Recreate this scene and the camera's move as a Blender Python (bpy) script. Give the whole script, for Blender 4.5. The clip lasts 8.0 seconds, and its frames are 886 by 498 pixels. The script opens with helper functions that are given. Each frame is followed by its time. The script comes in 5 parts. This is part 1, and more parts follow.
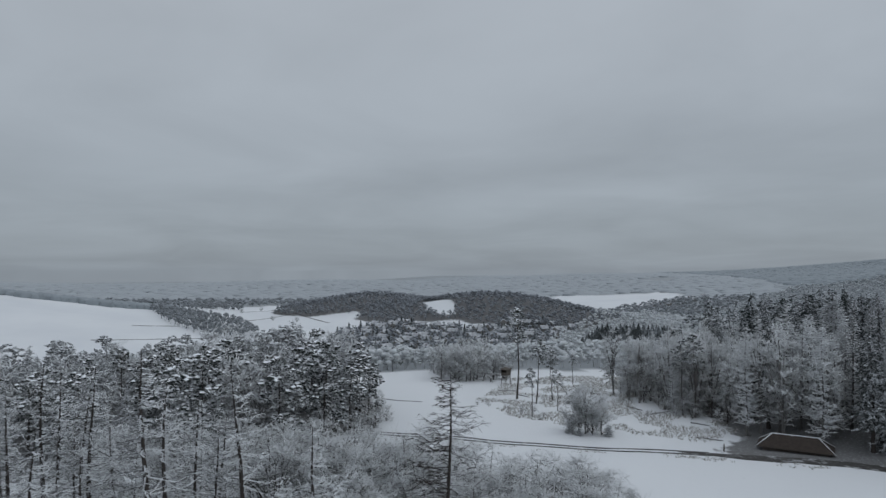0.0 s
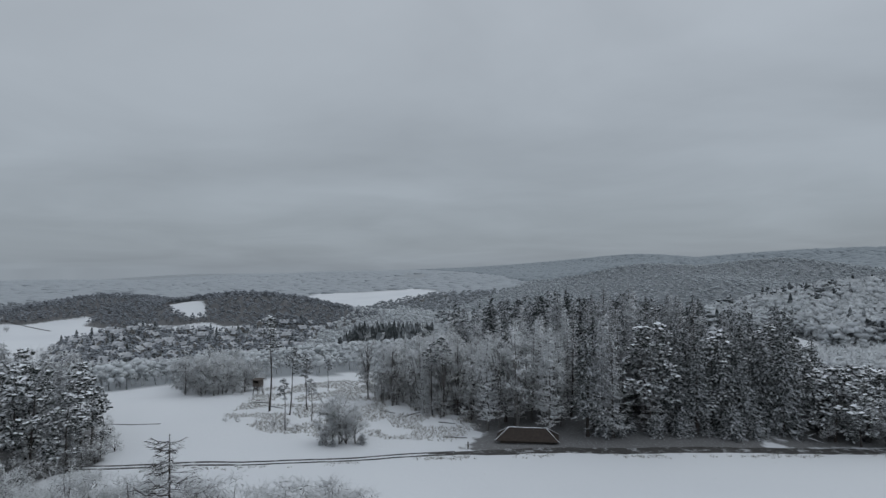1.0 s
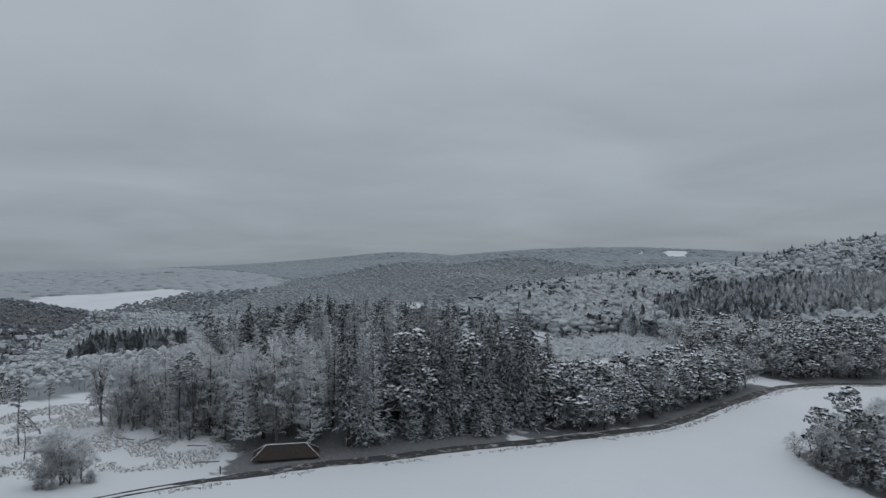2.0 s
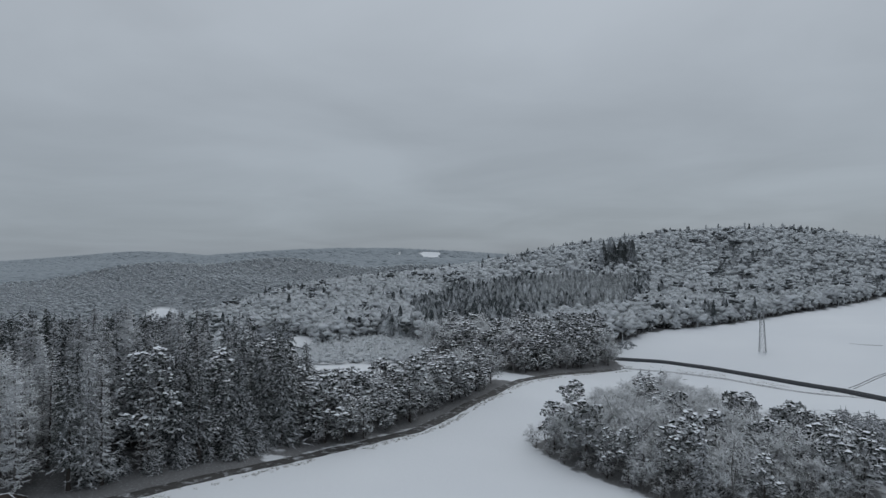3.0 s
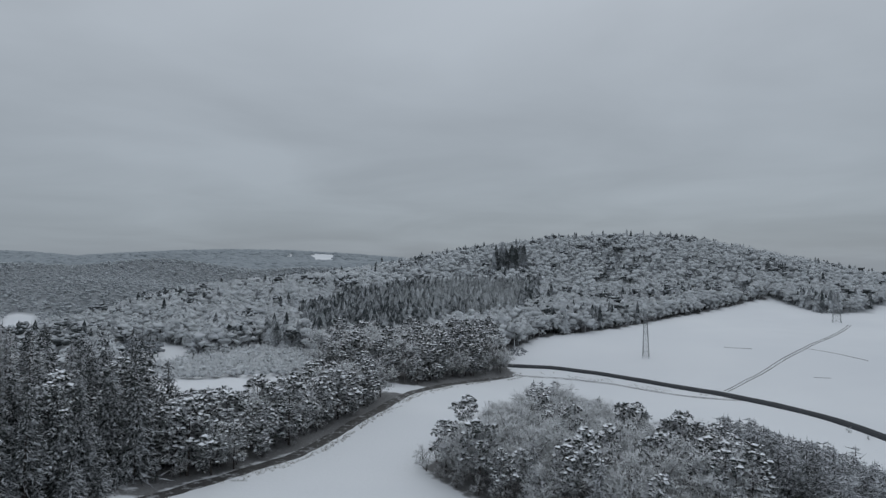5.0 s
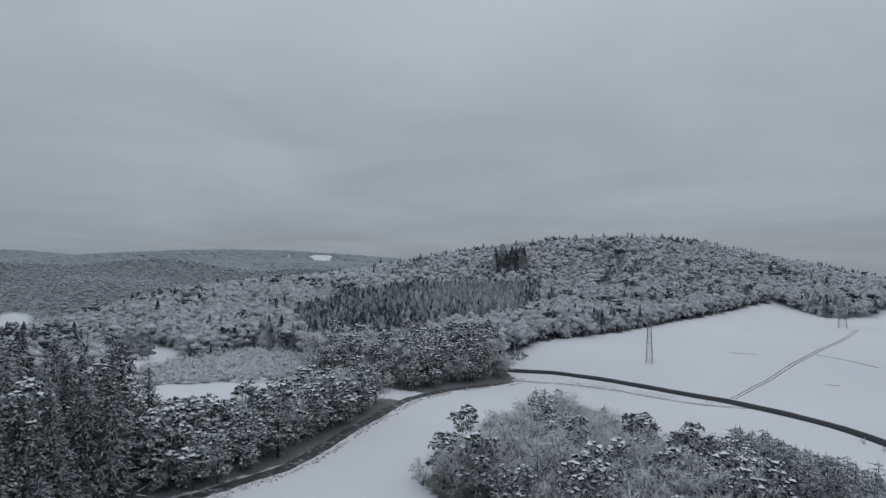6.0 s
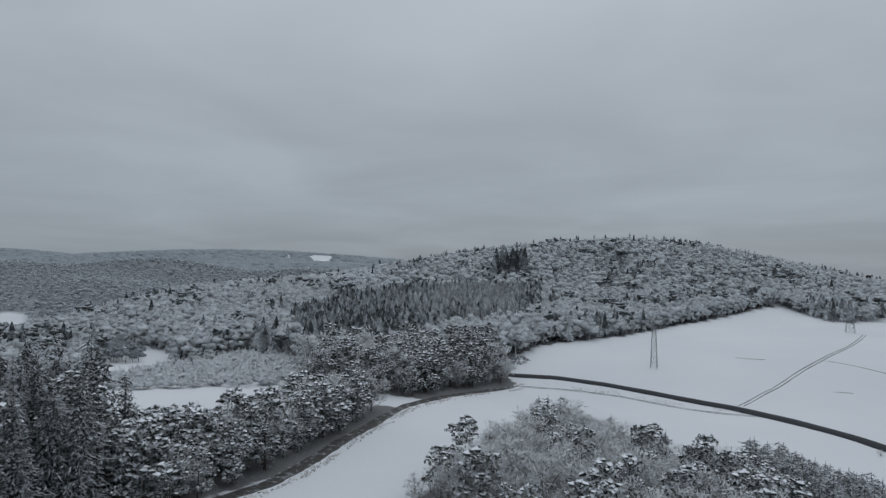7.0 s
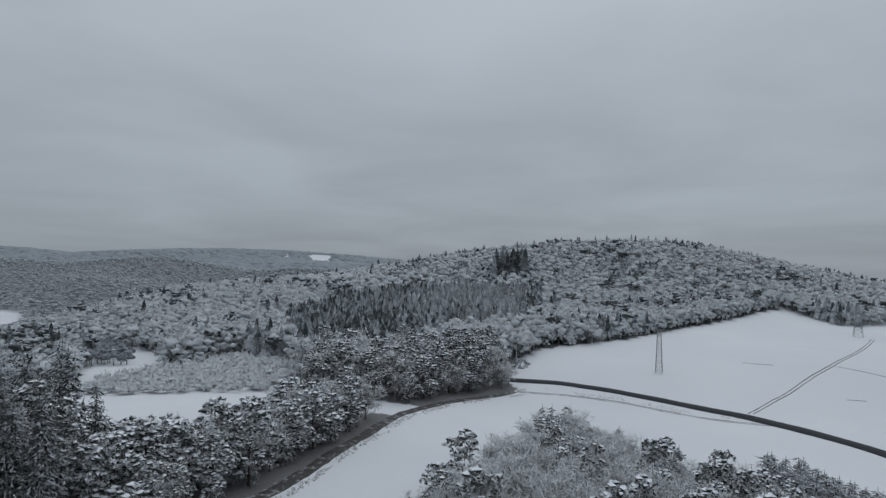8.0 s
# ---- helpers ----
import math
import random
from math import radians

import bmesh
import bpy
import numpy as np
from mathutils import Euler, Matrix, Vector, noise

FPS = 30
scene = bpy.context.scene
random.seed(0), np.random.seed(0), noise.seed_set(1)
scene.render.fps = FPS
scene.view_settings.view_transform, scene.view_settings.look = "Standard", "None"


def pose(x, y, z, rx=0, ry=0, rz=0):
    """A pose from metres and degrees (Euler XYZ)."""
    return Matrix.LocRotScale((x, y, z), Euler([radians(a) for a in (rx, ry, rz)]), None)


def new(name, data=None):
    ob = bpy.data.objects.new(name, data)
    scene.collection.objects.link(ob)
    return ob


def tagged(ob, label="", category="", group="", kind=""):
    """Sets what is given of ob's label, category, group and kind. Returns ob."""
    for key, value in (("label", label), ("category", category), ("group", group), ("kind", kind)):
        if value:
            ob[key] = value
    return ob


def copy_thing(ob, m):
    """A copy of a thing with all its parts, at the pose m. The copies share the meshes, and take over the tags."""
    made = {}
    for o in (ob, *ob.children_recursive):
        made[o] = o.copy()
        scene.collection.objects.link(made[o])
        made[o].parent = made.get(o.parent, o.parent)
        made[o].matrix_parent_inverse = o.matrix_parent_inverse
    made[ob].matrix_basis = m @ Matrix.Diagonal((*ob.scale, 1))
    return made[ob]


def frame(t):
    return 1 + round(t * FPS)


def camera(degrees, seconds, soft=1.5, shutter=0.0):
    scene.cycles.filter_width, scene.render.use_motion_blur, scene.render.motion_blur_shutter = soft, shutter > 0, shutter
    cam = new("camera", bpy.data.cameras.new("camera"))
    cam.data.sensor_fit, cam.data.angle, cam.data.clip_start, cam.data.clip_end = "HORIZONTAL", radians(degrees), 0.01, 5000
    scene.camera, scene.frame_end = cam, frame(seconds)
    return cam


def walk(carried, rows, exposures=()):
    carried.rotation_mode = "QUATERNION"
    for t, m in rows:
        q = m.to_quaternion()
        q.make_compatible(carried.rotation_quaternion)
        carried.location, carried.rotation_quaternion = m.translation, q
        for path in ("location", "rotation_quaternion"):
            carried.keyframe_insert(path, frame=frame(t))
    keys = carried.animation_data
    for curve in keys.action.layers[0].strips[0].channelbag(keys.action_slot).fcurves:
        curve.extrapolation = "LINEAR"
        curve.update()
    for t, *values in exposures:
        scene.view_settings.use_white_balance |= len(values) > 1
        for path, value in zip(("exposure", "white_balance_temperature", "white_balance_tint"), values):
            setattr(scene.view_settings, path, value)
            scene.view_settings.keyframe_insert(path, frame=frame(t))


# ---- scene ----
def flight(x, y, z, yaw, pitch, roll):
    """A camera pose from a place and its yaw (left of +y), pitch and roll in degrees."""
    return Matrix.Translation((x, y, z)) @ pose(0, 0, 0, 0, 0, yaw) @ pose(0, 0, 0, 90 + pitch, 0, 0) @ pose(0, 0, 0, 0, 0, roll)


cam = camera(69.23, 8.0, soft=1.4, shutter=0.08)
walk(cam, [
    (0.0, flight(5.63, -14.47, 52.57, 72.375, 1.989, -0.014)),
    (0.5, flight(4.44, -13.46, 53.64, 62.448, 1.823, -0.096)),
    (1.0, flight(3.14, -12.04, 54.78, 51.167, 1.678, -0.257)),
    (1.5, flight(2.16, -10.64, 55.84, 41.210, 1.518, -0.345)),
    (1.7, flight(1.79, -10.08, 56.30, 36.940, 1.434, -0.344)),
    (2.8, flight(0.13, -5.94, 58.58, 13.267, 1.206, -0.298)),
    (3.0, flight(0.03, -5.10, 58.88, 9.281, 1.193, -0.360)),
    (3.5, flight(-0.06, -2.86, 59.56, 1.600, 1.176, -0.287)),
    (4.0, flight(0.00, 0.00, 60.00, 0.026, 1.299, -0.210)),
    (4.5, flight(0.05, 2.87, 60.02, -0.060, 1.355, -0.081)),
    (6.0, flight(0.15, 14.20, 60.19, -0.187, 1.552, 0.422)),
    (6.5, flight(0.29, 18.29, 60.23, -0.184, 1.591, 0.559)),
    (7.0, flight(0.52, 22.71, 60.34, -0.166, 1.640, 0.722)),
    (7.5, flight(0.54, 27.15, 60.51, -0.201, 1.641, 0.881)),
    (8.0, flight(0.74, 31.98, 60.73, -0.195, 1.649, 1.021)),
])

# ---- world and light: closed winter overcast ----
world = bpy.data.worlds.new("overcast")
scene.world = world
world.use_nodes = True
wt = world.node_tree
wt.nodes.clear()


def wnode(kind, **values):
    n = wt.nodes.new(kind)
    for key, value in values.items():
        n.inputs[key].default_value = value
    return n


SUN_ELEV, SUN_TURN = 55.0, 20.0
sky = wt.nodes.new("ShaderNodeTexSky")
sky.sky_type = "NISHITA"
sky.sun_disc = False
sky.sun_elevation, sky.sun_rotation = radians(SUN_ELEV), radians(SUN_TURN)
coord = wt.nodes.new("ShaderNodeTexCoord")
split = wt.nodes.new("ShaderNodeSeparateXYZ")
wt.links.new(coord.outputs["Generated"], split.inputs[0])
# cloud base seen in perspective: direction divided by its height
lift = wnode("ShaderNodeMath")
lift.operation = "MAXIMUM"
lift.inputs[1].default_value = 0.0
wt.links.new(split.outputs["Z"], lift.inputs[0])
rise = wnode("ShaderNodeMath")
rise.operation = "ADD"
rise.inputs[1].default_value = 0.12
wt.links.new(lift.outputs[0], rise.inputs[0])
plane = wt.nodes.new("ShaderNodeVectorMath")
plane.operation = "DIVIDE"
over = wt.nodes.new("ShaderNodeCombineXYZ")
for axis in "XYZ":
    wt.links.new(rise.outputs[0], over.inputs[axis])
wt.links.new(coord.outputs["Generated"], plane.inputs[0])
wt.links.new(over.outputs[0], plane.inputs[1])
cloud = wnode("ShaderNodeTexNoise", Scale=0.75, Detail=5.0, Roughness=0.5, Distortion=0.4)
wt.links.new(plane.outputs[0], cloud.inputs["Vector"])
streak = wt.nodes.new("ShaderNodeMapRange")
streak.inputs["From Min"].default_value, streak.inputs["From Max"].default_value = 0.3, 0.7
streak.inputs["To Min"].default_value, streak.inputs["To Max"].default_value = 0.9, 1.1
wt.links.new(cloud.outputs["Fac"], streak.inputs["Value"])
ramp = wt.nodes.new("ShaderNodeValToRGB")
wt.links.new(split.outputs["Z"], ramp.inputs["Fac"])
stops = ramp.color_ramp.elements
stops[0].position, stops[0].color = 0.0, (0.238, 0.273, 0.311, 1)
stops[1].position, stops[1].color = 1.0, (0.60, 0.655, 0.73, 1)
mid = stops.new(0.10)
mid.color = (0.299, 0.338, 0.378, 1)
mid = stops.new(0.36)
mid.color = (0.385, 0.425, 0.47, 1)
shade = wt.nodes.new("ShaderNodeVectorMath")
shade.operation = "SCALE"
wt.links.new(ramp.outputs["Color"], shade.inputs[0])
wt.links.new(streak.outputs["Result"], shade.inputs["Scale"])
bg_sky = wnode("ShaderNodeBackground", Strength=0.004)
wt.links.new(sky.outputs[0], bg_sky.inputs["Color"])
bg_cloud = wnode("ShaderNodeBackground", Strength=1.0)
wt.links.new(shade.outputs[0], bg_cloud.inputs["Color"])
both = wt.nodes.new("ShaderNodeAddShader")
wt.links.new(bg_sky.outputs[0], both.inputs[0])
wt.links.new(bg_cloud.outputs[0], both.inputs[1])
wout = wt.nodes.new("ShaderNodeOutputWorld")
wt.links.new(both.outputs[0], wout.inputs["Surface"])

lamp = bpy.data.lights.new("sun", "SUN")
lamp.energy, lamp.angle, lamp.color = 0.4, radians(60), (0.95, 1.0, 0.98)
sun = new("sun", lamp)
sun.matrix_world = pose(0, 0, 300, 90 - SUN_ELEV, 0, 180 - SUN_TURN)

# ---- materials ----


def material(name, rough=0.9):
    m = bpy.data.materials.new(name)
    m.use_nodes = True
    b = m.node_tree.nodes["Principled BSDF"]
    b.inputs["Roughness"].default_value = rough
    b.inputs["Specular IOR Level"].default_value = 0.25
    return m, m.node_tree, b


def noise_node(nt, scale, detail=4.0, rough=0.55, source="Object"):
    c = nt.nodes.new("ShaderNodeTexCoord")
    n = nt.nodes.new("ShaderNodeTexNoise")
    n.inputs["Scale"].default_value, n.inputs["Detail"].default_value, n.inputs["Roughness"].default_value = scale, detail, rough
    nt.links.new(c.outputs[source], n.inputs["Vector"])
    return n.outputs["Fac"]


def ramp_node(nt, fac, *marks):
    r = nt.nodes.new("ShaderNodeValToRGB")
    e = r.color_ramp.elements
    e[0].position, e[0].color = marks[0][0], (*marks[0][1], 1)
    e[1].position, e[1].color = marks[-1][0], (*marks[-1][1], 1)
    for at, colour in marks[1:-1]:
        e.new(at).color = (*colour, 1)
    nt.links.new(fac, r.inputs["Fac"])
    return r.outputs["Color"]


def mix_node(nt, fac, a, b):
    m = nt.nodes.new("ShaderNodeMix")
    m.data_type = "RGBA"
    for value, key in ((a, 6), (b, 7)):
        if isinstance(value, tuple):
            m.inputs[key].default_value = (*value, 1)
        else:
            nt.links.new(value, m.inputs[key])
    if isinstance(fac, float):
        m.inputs[0].default_value = fac
    else:
        nt.links.new(fac, m.inputs[0])
    return m.outputs[2]


def math_node(nt, op, a, b):
    m = nt.nodes.new("ShaderNodeMath")
    m.operation = op
    for n, value in enumerate((a, b)):
        if isinstance(value, (int, float)):
            m.inputs[n].default_value = value
        else:
            nt.links.new(value, m.inputs[n])
    return m.outputs[0]


def bump_node(nt, bsdf, height, strength, distance):
    b = nt.nodes.new("ShaderNodeBump")
    b.inputs["Strength"].default_value, b.inputs["Distance"].default_value = strength, distance
    nt.links.new(height, b.inputs["Height"])
    nt.links.new(b.outputs[0], bsdf.inputs["Normal"])


def snow_ground():
    m, nt, b = material("snow_field", 0.8)
    big = noise_node(nt, 0.012, 3)
    fine = noise_node(nt, 0.9, 5, 0.65)
    base = ramp_node(nt, big, (0.3, (0.645, 0.662, 0.688)), (0.7, (0.71, 0.724, 0.742)))
    stubble = ramp_node(nt, fine, (0.66, (0, 0, 0)), (0.80, (0.35, 0.35, 0.35)))
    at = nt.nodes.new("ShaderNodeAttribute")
    at.attribute_name = "litter_shade"
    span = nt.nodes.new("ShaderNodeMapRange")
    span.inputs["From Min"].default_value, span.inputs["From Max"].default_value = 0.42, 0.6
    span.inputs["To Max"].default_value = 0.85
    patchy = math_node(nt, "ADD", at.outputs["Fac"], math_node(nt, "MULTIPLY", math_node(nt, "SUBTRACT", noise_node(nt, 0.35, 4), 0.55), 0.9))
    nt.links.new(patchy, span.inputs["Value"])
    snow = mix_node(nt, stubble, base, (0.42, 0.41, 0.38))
    # leaf litter, its colour darkened further for the shade under trees
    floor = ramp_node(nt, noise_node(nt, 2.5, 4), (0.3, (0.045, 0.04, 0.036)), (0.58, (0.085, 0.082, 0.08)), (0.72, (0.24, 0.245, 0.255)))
    brush = nt.nodes.new("ShaderNodeAttribute")
    brush.attribute_name = "brush"
    snow = mix_node(nt, math_node(nt, "MULTIPLY", brush.outputs["Fac"], 0.9), snow, (0.26, 0.28, 0.295))
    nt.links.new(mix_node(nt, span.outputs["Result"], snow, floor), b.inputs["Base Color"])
    bump_node(nt, b, fine, 0.35, 0.25)
    return m


def snowy(name, dark, pale, white=(0.80, 0.82, 0.85), low=-0.05, high=0.75, patch=3.0, island=0.35, mottle=0.0):
    """Something whose upward faces carry snow, in patches."""
    m, nt, b = material(name)
    geo = nt.nodes.new("ShaderNodeNewGeometry")
    sep = nt.nodes.new("ShaderNodeSeparateXYZ")
    nt.links.new(geo.outputs["Normal"], sep.inputs[0])
    rough = noise_node(nt, patch, 3, 0.6)
    up = math_node(nt, "ADD", sep.outputs["Z"], math_node(nt, "MULTIPLY", math_node(nt, "SUBTRACT", rough, 0.5), 1.1))
    up = math_node(nt, "ADD", up, math_node(nt, "MULTIPLY", math_node(nt, "SUBTRACT", geo.outputs["Random Per Island"], 0.5), island * 2))
    if mottle:
        up = math_node(nt, "ADD", up, math_node(nt, "MULTIPLY", math_node(nt, "SUBTRACT", noise_node(nt, 0.9, 4, 0.7), 0.5), mottle))
    tone = nt.nodes.new("ShaderNodeAttribute")
    tone.attribute_name = "tone"
    up = math_node(nt, "ADD", up, tone.outputs["Fac"])
    span = nt.nodes.new("ShaderNodeMapRange")
    span.inputs["From Min"].default_value, span.inputs["From Max"].default_value = low, high
    nt.links.new(up, span.inputs["Value"])
    info = nt.nodes.new("ShaderNodeObjectInfo")
    under = mix_node(nt, info.outputs["Random"], dark, pale)
    nt.links.new(mix_node(nt, span.outputs["Result"], under, white), b.inputs["Base Color"])
    return m


def speckled(name, a, b_colour, scale, rough=0.9, depth=0.05):
    m, nt, b = material(name, rough)
    f = noise_node(nt, scale, 5, 0.6)
    g = noise_node(nt, scale * 0.08, 2)
    c = ramp_node(nt, f, (0.3, a), (0.7, b_colour))
    nt.links.new(mix_node(nt, math_node(nt, "MULTIPLY", g, 0.5), c, tuple((p + q) / 2.6 for p, q in zip(a, b_colour))), b.inputs["Base Color"])
    bump_node(nt, b, f, 0.4, depth)
    return m


def slushy(name):
    """Wet mud and gravel with slush left lying in patches."""
    m, nt, b = material(name, 0.7)
    mud = ramp_node(nt, noise_node(nt, 1.5, 5, 0.65), (0.3, (0.032, 0.03, 0.028)), (0.7, (0.085, 0.082, 0.08)))
    patch = ramp_node(nt, noise_node(nt, 0.45, 5, 0.7), (0.54, (0, 0, 0)), (0.66, (0.8, 0.8, 0.8)))
    nt.links.new(mix_node(nt, patch, mud, (0.48, 0.49, 0.51)), b.inputs["Base Color"])
    bump_node(nt, b, noise_node(nt, 3.0, 4), 0.5, 0.06)
    return m


SNOW = snow_ground()
SPRUCE = snowy("snowy_spruce_needles", (0.032, 0.039, 0.038), (0.058, 0.065, 0.06), (0.64, 0.66, 0.69), low=0.2, high=1.0, patch=1.2)
PINE = snowy("snowy_pine_needles", (0.034, 0.041, 0.038), (0.06, 0.066, 0.061), (0.80, 0.82, 0.85), low=0.2, high=0.85, patch=0.9, island=0.2)
YOUNG = snowy("snow_dusted_young_needles", (0.06, 0.067, 0.066), (0.09, 0.096, 0.092), (0.62, 0.64, 0.67), low=-0.1, high=0.95, patch=1.5)
# needles lightened to grey to put the mist among the trees into them
MIST_PALED = snowy("mist_paled_needles", (0.15, 0.156, 0.158), (0.26, 0.265, 0.264), (0.68, 0.70, 0.73), low=-0.1, high=0.95, patch=1.2)
FROST = snowy("hoarfrosted_twigs", (0.42, 0.426, 0.43), (0.52, 0.525, 0.528), (0.72, 0.74, 0.765), low=-0.3, high=1.0, patch=2.6, island=0.15)
PALE_BARK = snowy("hoarfrosted_bark", (0.11, 0.105, 0.10), (0.17, 0.165, 0.16), (0.6, 0.62, 0.64), low=0.2, high=1.2)
LARCH = snowy("snowy_larch_twigs", (0.08, 0.076, 0.073), (0.14, 0.135, 0.13), (0.64, 0.66, 0.68), low=-0.3, high=0.65)
BARK = snowy("snow_dusted_bark", (0.045, 0.038, 0.034), (0.07, 0.06, 0.055), low=0.35, high=1.3)
GRASS = snowy("withered_grass", (0.24, 0.225, 0.195), (0.24, 0.225, 0.195), (0.64, 0.64, 0.64), low=-0.1, high=0.8)
WOODS_FROST = snowy("frosted_far_woods", (0.48, 0.498, 0.508), (0.48, 0.498, 0.508), (0.58, 0.605, 0.63), low=-0.5, high=1.1, patch=0.5, island=0.08)
WOODS_PINE = snowy("snowy_far_pines", (0.06, 0.068, 0.068), (0.06, 0.068, 0.068), (0.56, 0.59, 0.62), low=0.0, high=1.1, patch=0.8, island=0.25)
WOODS_DARK = snowy("dark_far_spruces", (0.06, 0.07, 0.072), (0.06, 0.07, 0.072), (0.70, 0.725, 0.75), low=-0.1, high=0.85, patch=1.5, island=0.3, mottle=1.0)
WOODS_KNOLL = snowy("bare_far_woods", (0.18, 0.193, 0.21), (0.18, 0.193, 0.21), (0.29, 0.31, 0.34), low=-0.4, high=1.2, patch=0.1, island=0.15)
# distance haze over the ridges is put into this blue-grey
WOODS_DISTANT = snowy("haze_grey_distant_woods", (0.20, 0.228, 0.245), (0.20, 0.228, 0.245), (0.29, 0.32, 0.343), low=-0.4, high=1.3, patch=0.02, island=0.2, mottle=0.8)
WOODS_RIMED = snowy("rimed_far_conifers", (0.19, 0.20, 0.202), (0.19, 0.20, 0.202), (0.72, 0.745, 0.76), low=-0.3, high=0.85, patch=1.5, island=0.25, mottle=1.0)
# bluish, low-contrast tone that carries the haze at the valley head
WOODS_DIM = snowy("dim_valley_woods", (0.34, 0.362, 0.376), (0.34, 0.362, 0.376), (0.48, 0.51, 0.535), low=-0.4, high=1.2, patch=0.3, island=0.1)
# flat grey with the valley haze in it; plain grey on near scrub
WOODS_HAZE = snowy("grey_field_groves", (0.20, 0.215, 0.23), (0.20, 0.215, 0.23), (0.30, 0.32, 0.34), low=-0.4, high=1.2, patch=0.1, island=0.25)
# mist before the western rises is put into this almost even pale grey
WOODS_MISTY = snowy("mist_grey_western_woods", (0.33, 0.355, 0.375), (0.33, 0.355, 0.375), (0.37, 0.395, 0.42), low=-0.4, high=1.2, patch=0.01, island=0.2)
ASPHALT = speckled("wet_asphalt", (0.02, 0.023, 0.028), (0.034, 0.038, 0.045), 1.2, 0.85)
TRACK = slushy("muddy_farm_track")
STEEL = speckled("galvanised_steel", (0.20, 0.205, 0.21), (0.30, 0.31, 0.32), 2.0, 0.5)
CAP = speckled("roof_snow", (0.70, 0.72, 0.75), (0.80, 0.82, 0.84), 0.6)
ROOF = speckled("patchy_roof_snow", (0.28, 0.285, 0.30), (0.68, 0.70, 0.73), 0.25)
TILES = speckled("brown_roofing", (0.04, 0.032, 0.028), (0.066, 0.052, 0.044), 1.5)
PLASTER = speckled("house_plaster", (0.22, 0.21, 0.20), (0.32, 0.31, 0.29), 0.4)
DARKWOOD = speckled("weathered_boards", (0.07, 0.06, 0.052), (0.14, 0.12, 0.105), 2.5)
GLASS = speckled("dark_window", (0.02, 0.022, 0.026), (0.03, 0.033, 0.038), 1.0, 0.15)

# ---- the lie of the land ----


def mound(x, y, cx, cy, h, rx, ry, turn=0.0):
    c, s = math.cos(radians(turn)), math.sin(radians(turn))
    u, v = (x - cx) * c + (y - cy) * s, -(x - cx) * s + (y - cy) * c
    return h * np.exp(-((u / rx) ** 2) - (v / ry) ** 2)

def ease(v):
    v = np.clip(v, 0, 1)
    return v * v * (3 - 2 * v)


def ground(x, y):
    """Height of the snow at a place; arrays or numbers."""
    x, y = np.asarray(x, float), np.asarray(y, float)
    z = 19.5 - 41 * ease((-x - 197) / 260) * ease((1500 - y) / 900)   # down into the village valley
    z = z + mound(x, y, 80, 285, -14, 80, 70)              # dip along the road
    z = z + mound(x, y, 175, 165, -14, 140, 90)
    z = z + mound(x, y, -108, 132, 6, 40, 32)              # swell under the forest block
    z = z + mound(x, y, -190, 330, -5, 90, 150)            # side valley with the meadows
    z = z + mound(x, y, 300, 900, 65, 240, 230)            # wooded hill
    z = z + mound(x, y, 30, 840, 33, 200, 200)             # its western shoulder
    z = z + mound(x, y, -150, 600, 13, 130, 130)
    z = z + mound(x, y, -955, -432, 50, 272, 290)          # white slope across the valley
    z = z + mound(x, y, -1010, 190, 33, 135, 90, 79)       # dark wooded knolls
    z = z + mound(x, y, -825, 322, 40, 150, 100, 68)
    z = z + mound(x, y, -2000, -900, 40, 600, 700)         # distant rises in the west
    z = z + mound(x, y, -2300, 300, 36, 500, 600)
    z = z + mound(x, y, -2500, 1500, 16, 800, 500, 120)
    z = z + mound(x, y, -520, 1020, 24, 260, 110, -25)     # folds of the side valley
    z = z + mound(x, y, -240, 1180, 24, 220, 100, -15)
    z = z + mound(x, y, -900, 1350, 34, 330, 130, -30) + mound(x, y, -620, 1420, 30, 260, 90, -30) + mound(x, y, -400, 880, 14, 150, 60, -35)
    z = z + mound(x, y, -1950, 2850, 76, 800, 500, 35)     # far ridge
    z = z + mound(x, y, -1920, 2840, 16, 260, 260)
    z = z + mound(x, y, -1300, 2500, 14, 260, 200)
    z = z + mound(x, y, -700, 2300, 86, 900, 450, 10)
    z = z + mound(x, y, -300, 1650, 33, 500, 300)
    return z


NOISE_STEP = 0.06


def land(x, y):
    """The ground with its small unevenness, for one place."""
    return float(ground(x, y)) + 0.35 * noise.noise((x * NOISE_STEP, y * NOISE_STEP, 1.7))


def mesh_of(name, verts, faces, mats, smooth=False, slots=None):
    me = bpy.data.meshes.new(name)
    me.from_pydata([tuple(v) for v in verts] if not isinstance(verts, np.ndarray) else verts.tolist(), [], faces if isinstance(faces, list) else faces.tolist())
    for m in mats if isinstance(mats, (list, tuple)) else [mats]:
        me.materials.append(m)
    if slots is not None:
        me.polygons.foreach_set("material_index", slots)
    if smooth:
        me.polygons.foreach_set("use_smooth", [True] * len(me.polygons))
    me.update()
    return me


def within(x, y, poly):
    """Which of many places lie inside an outline."""
    hit = np.zeros(len(x), bool)
    for (ax, ay), (bx, by) in zip(poly, poly[1:] + poly[:1]):
        if ay != by:
            hit ^= ((ay > y) != (by > y)) & (x < (bx - ax) * (y - ay) / (by - ay) + ax)
    return hit


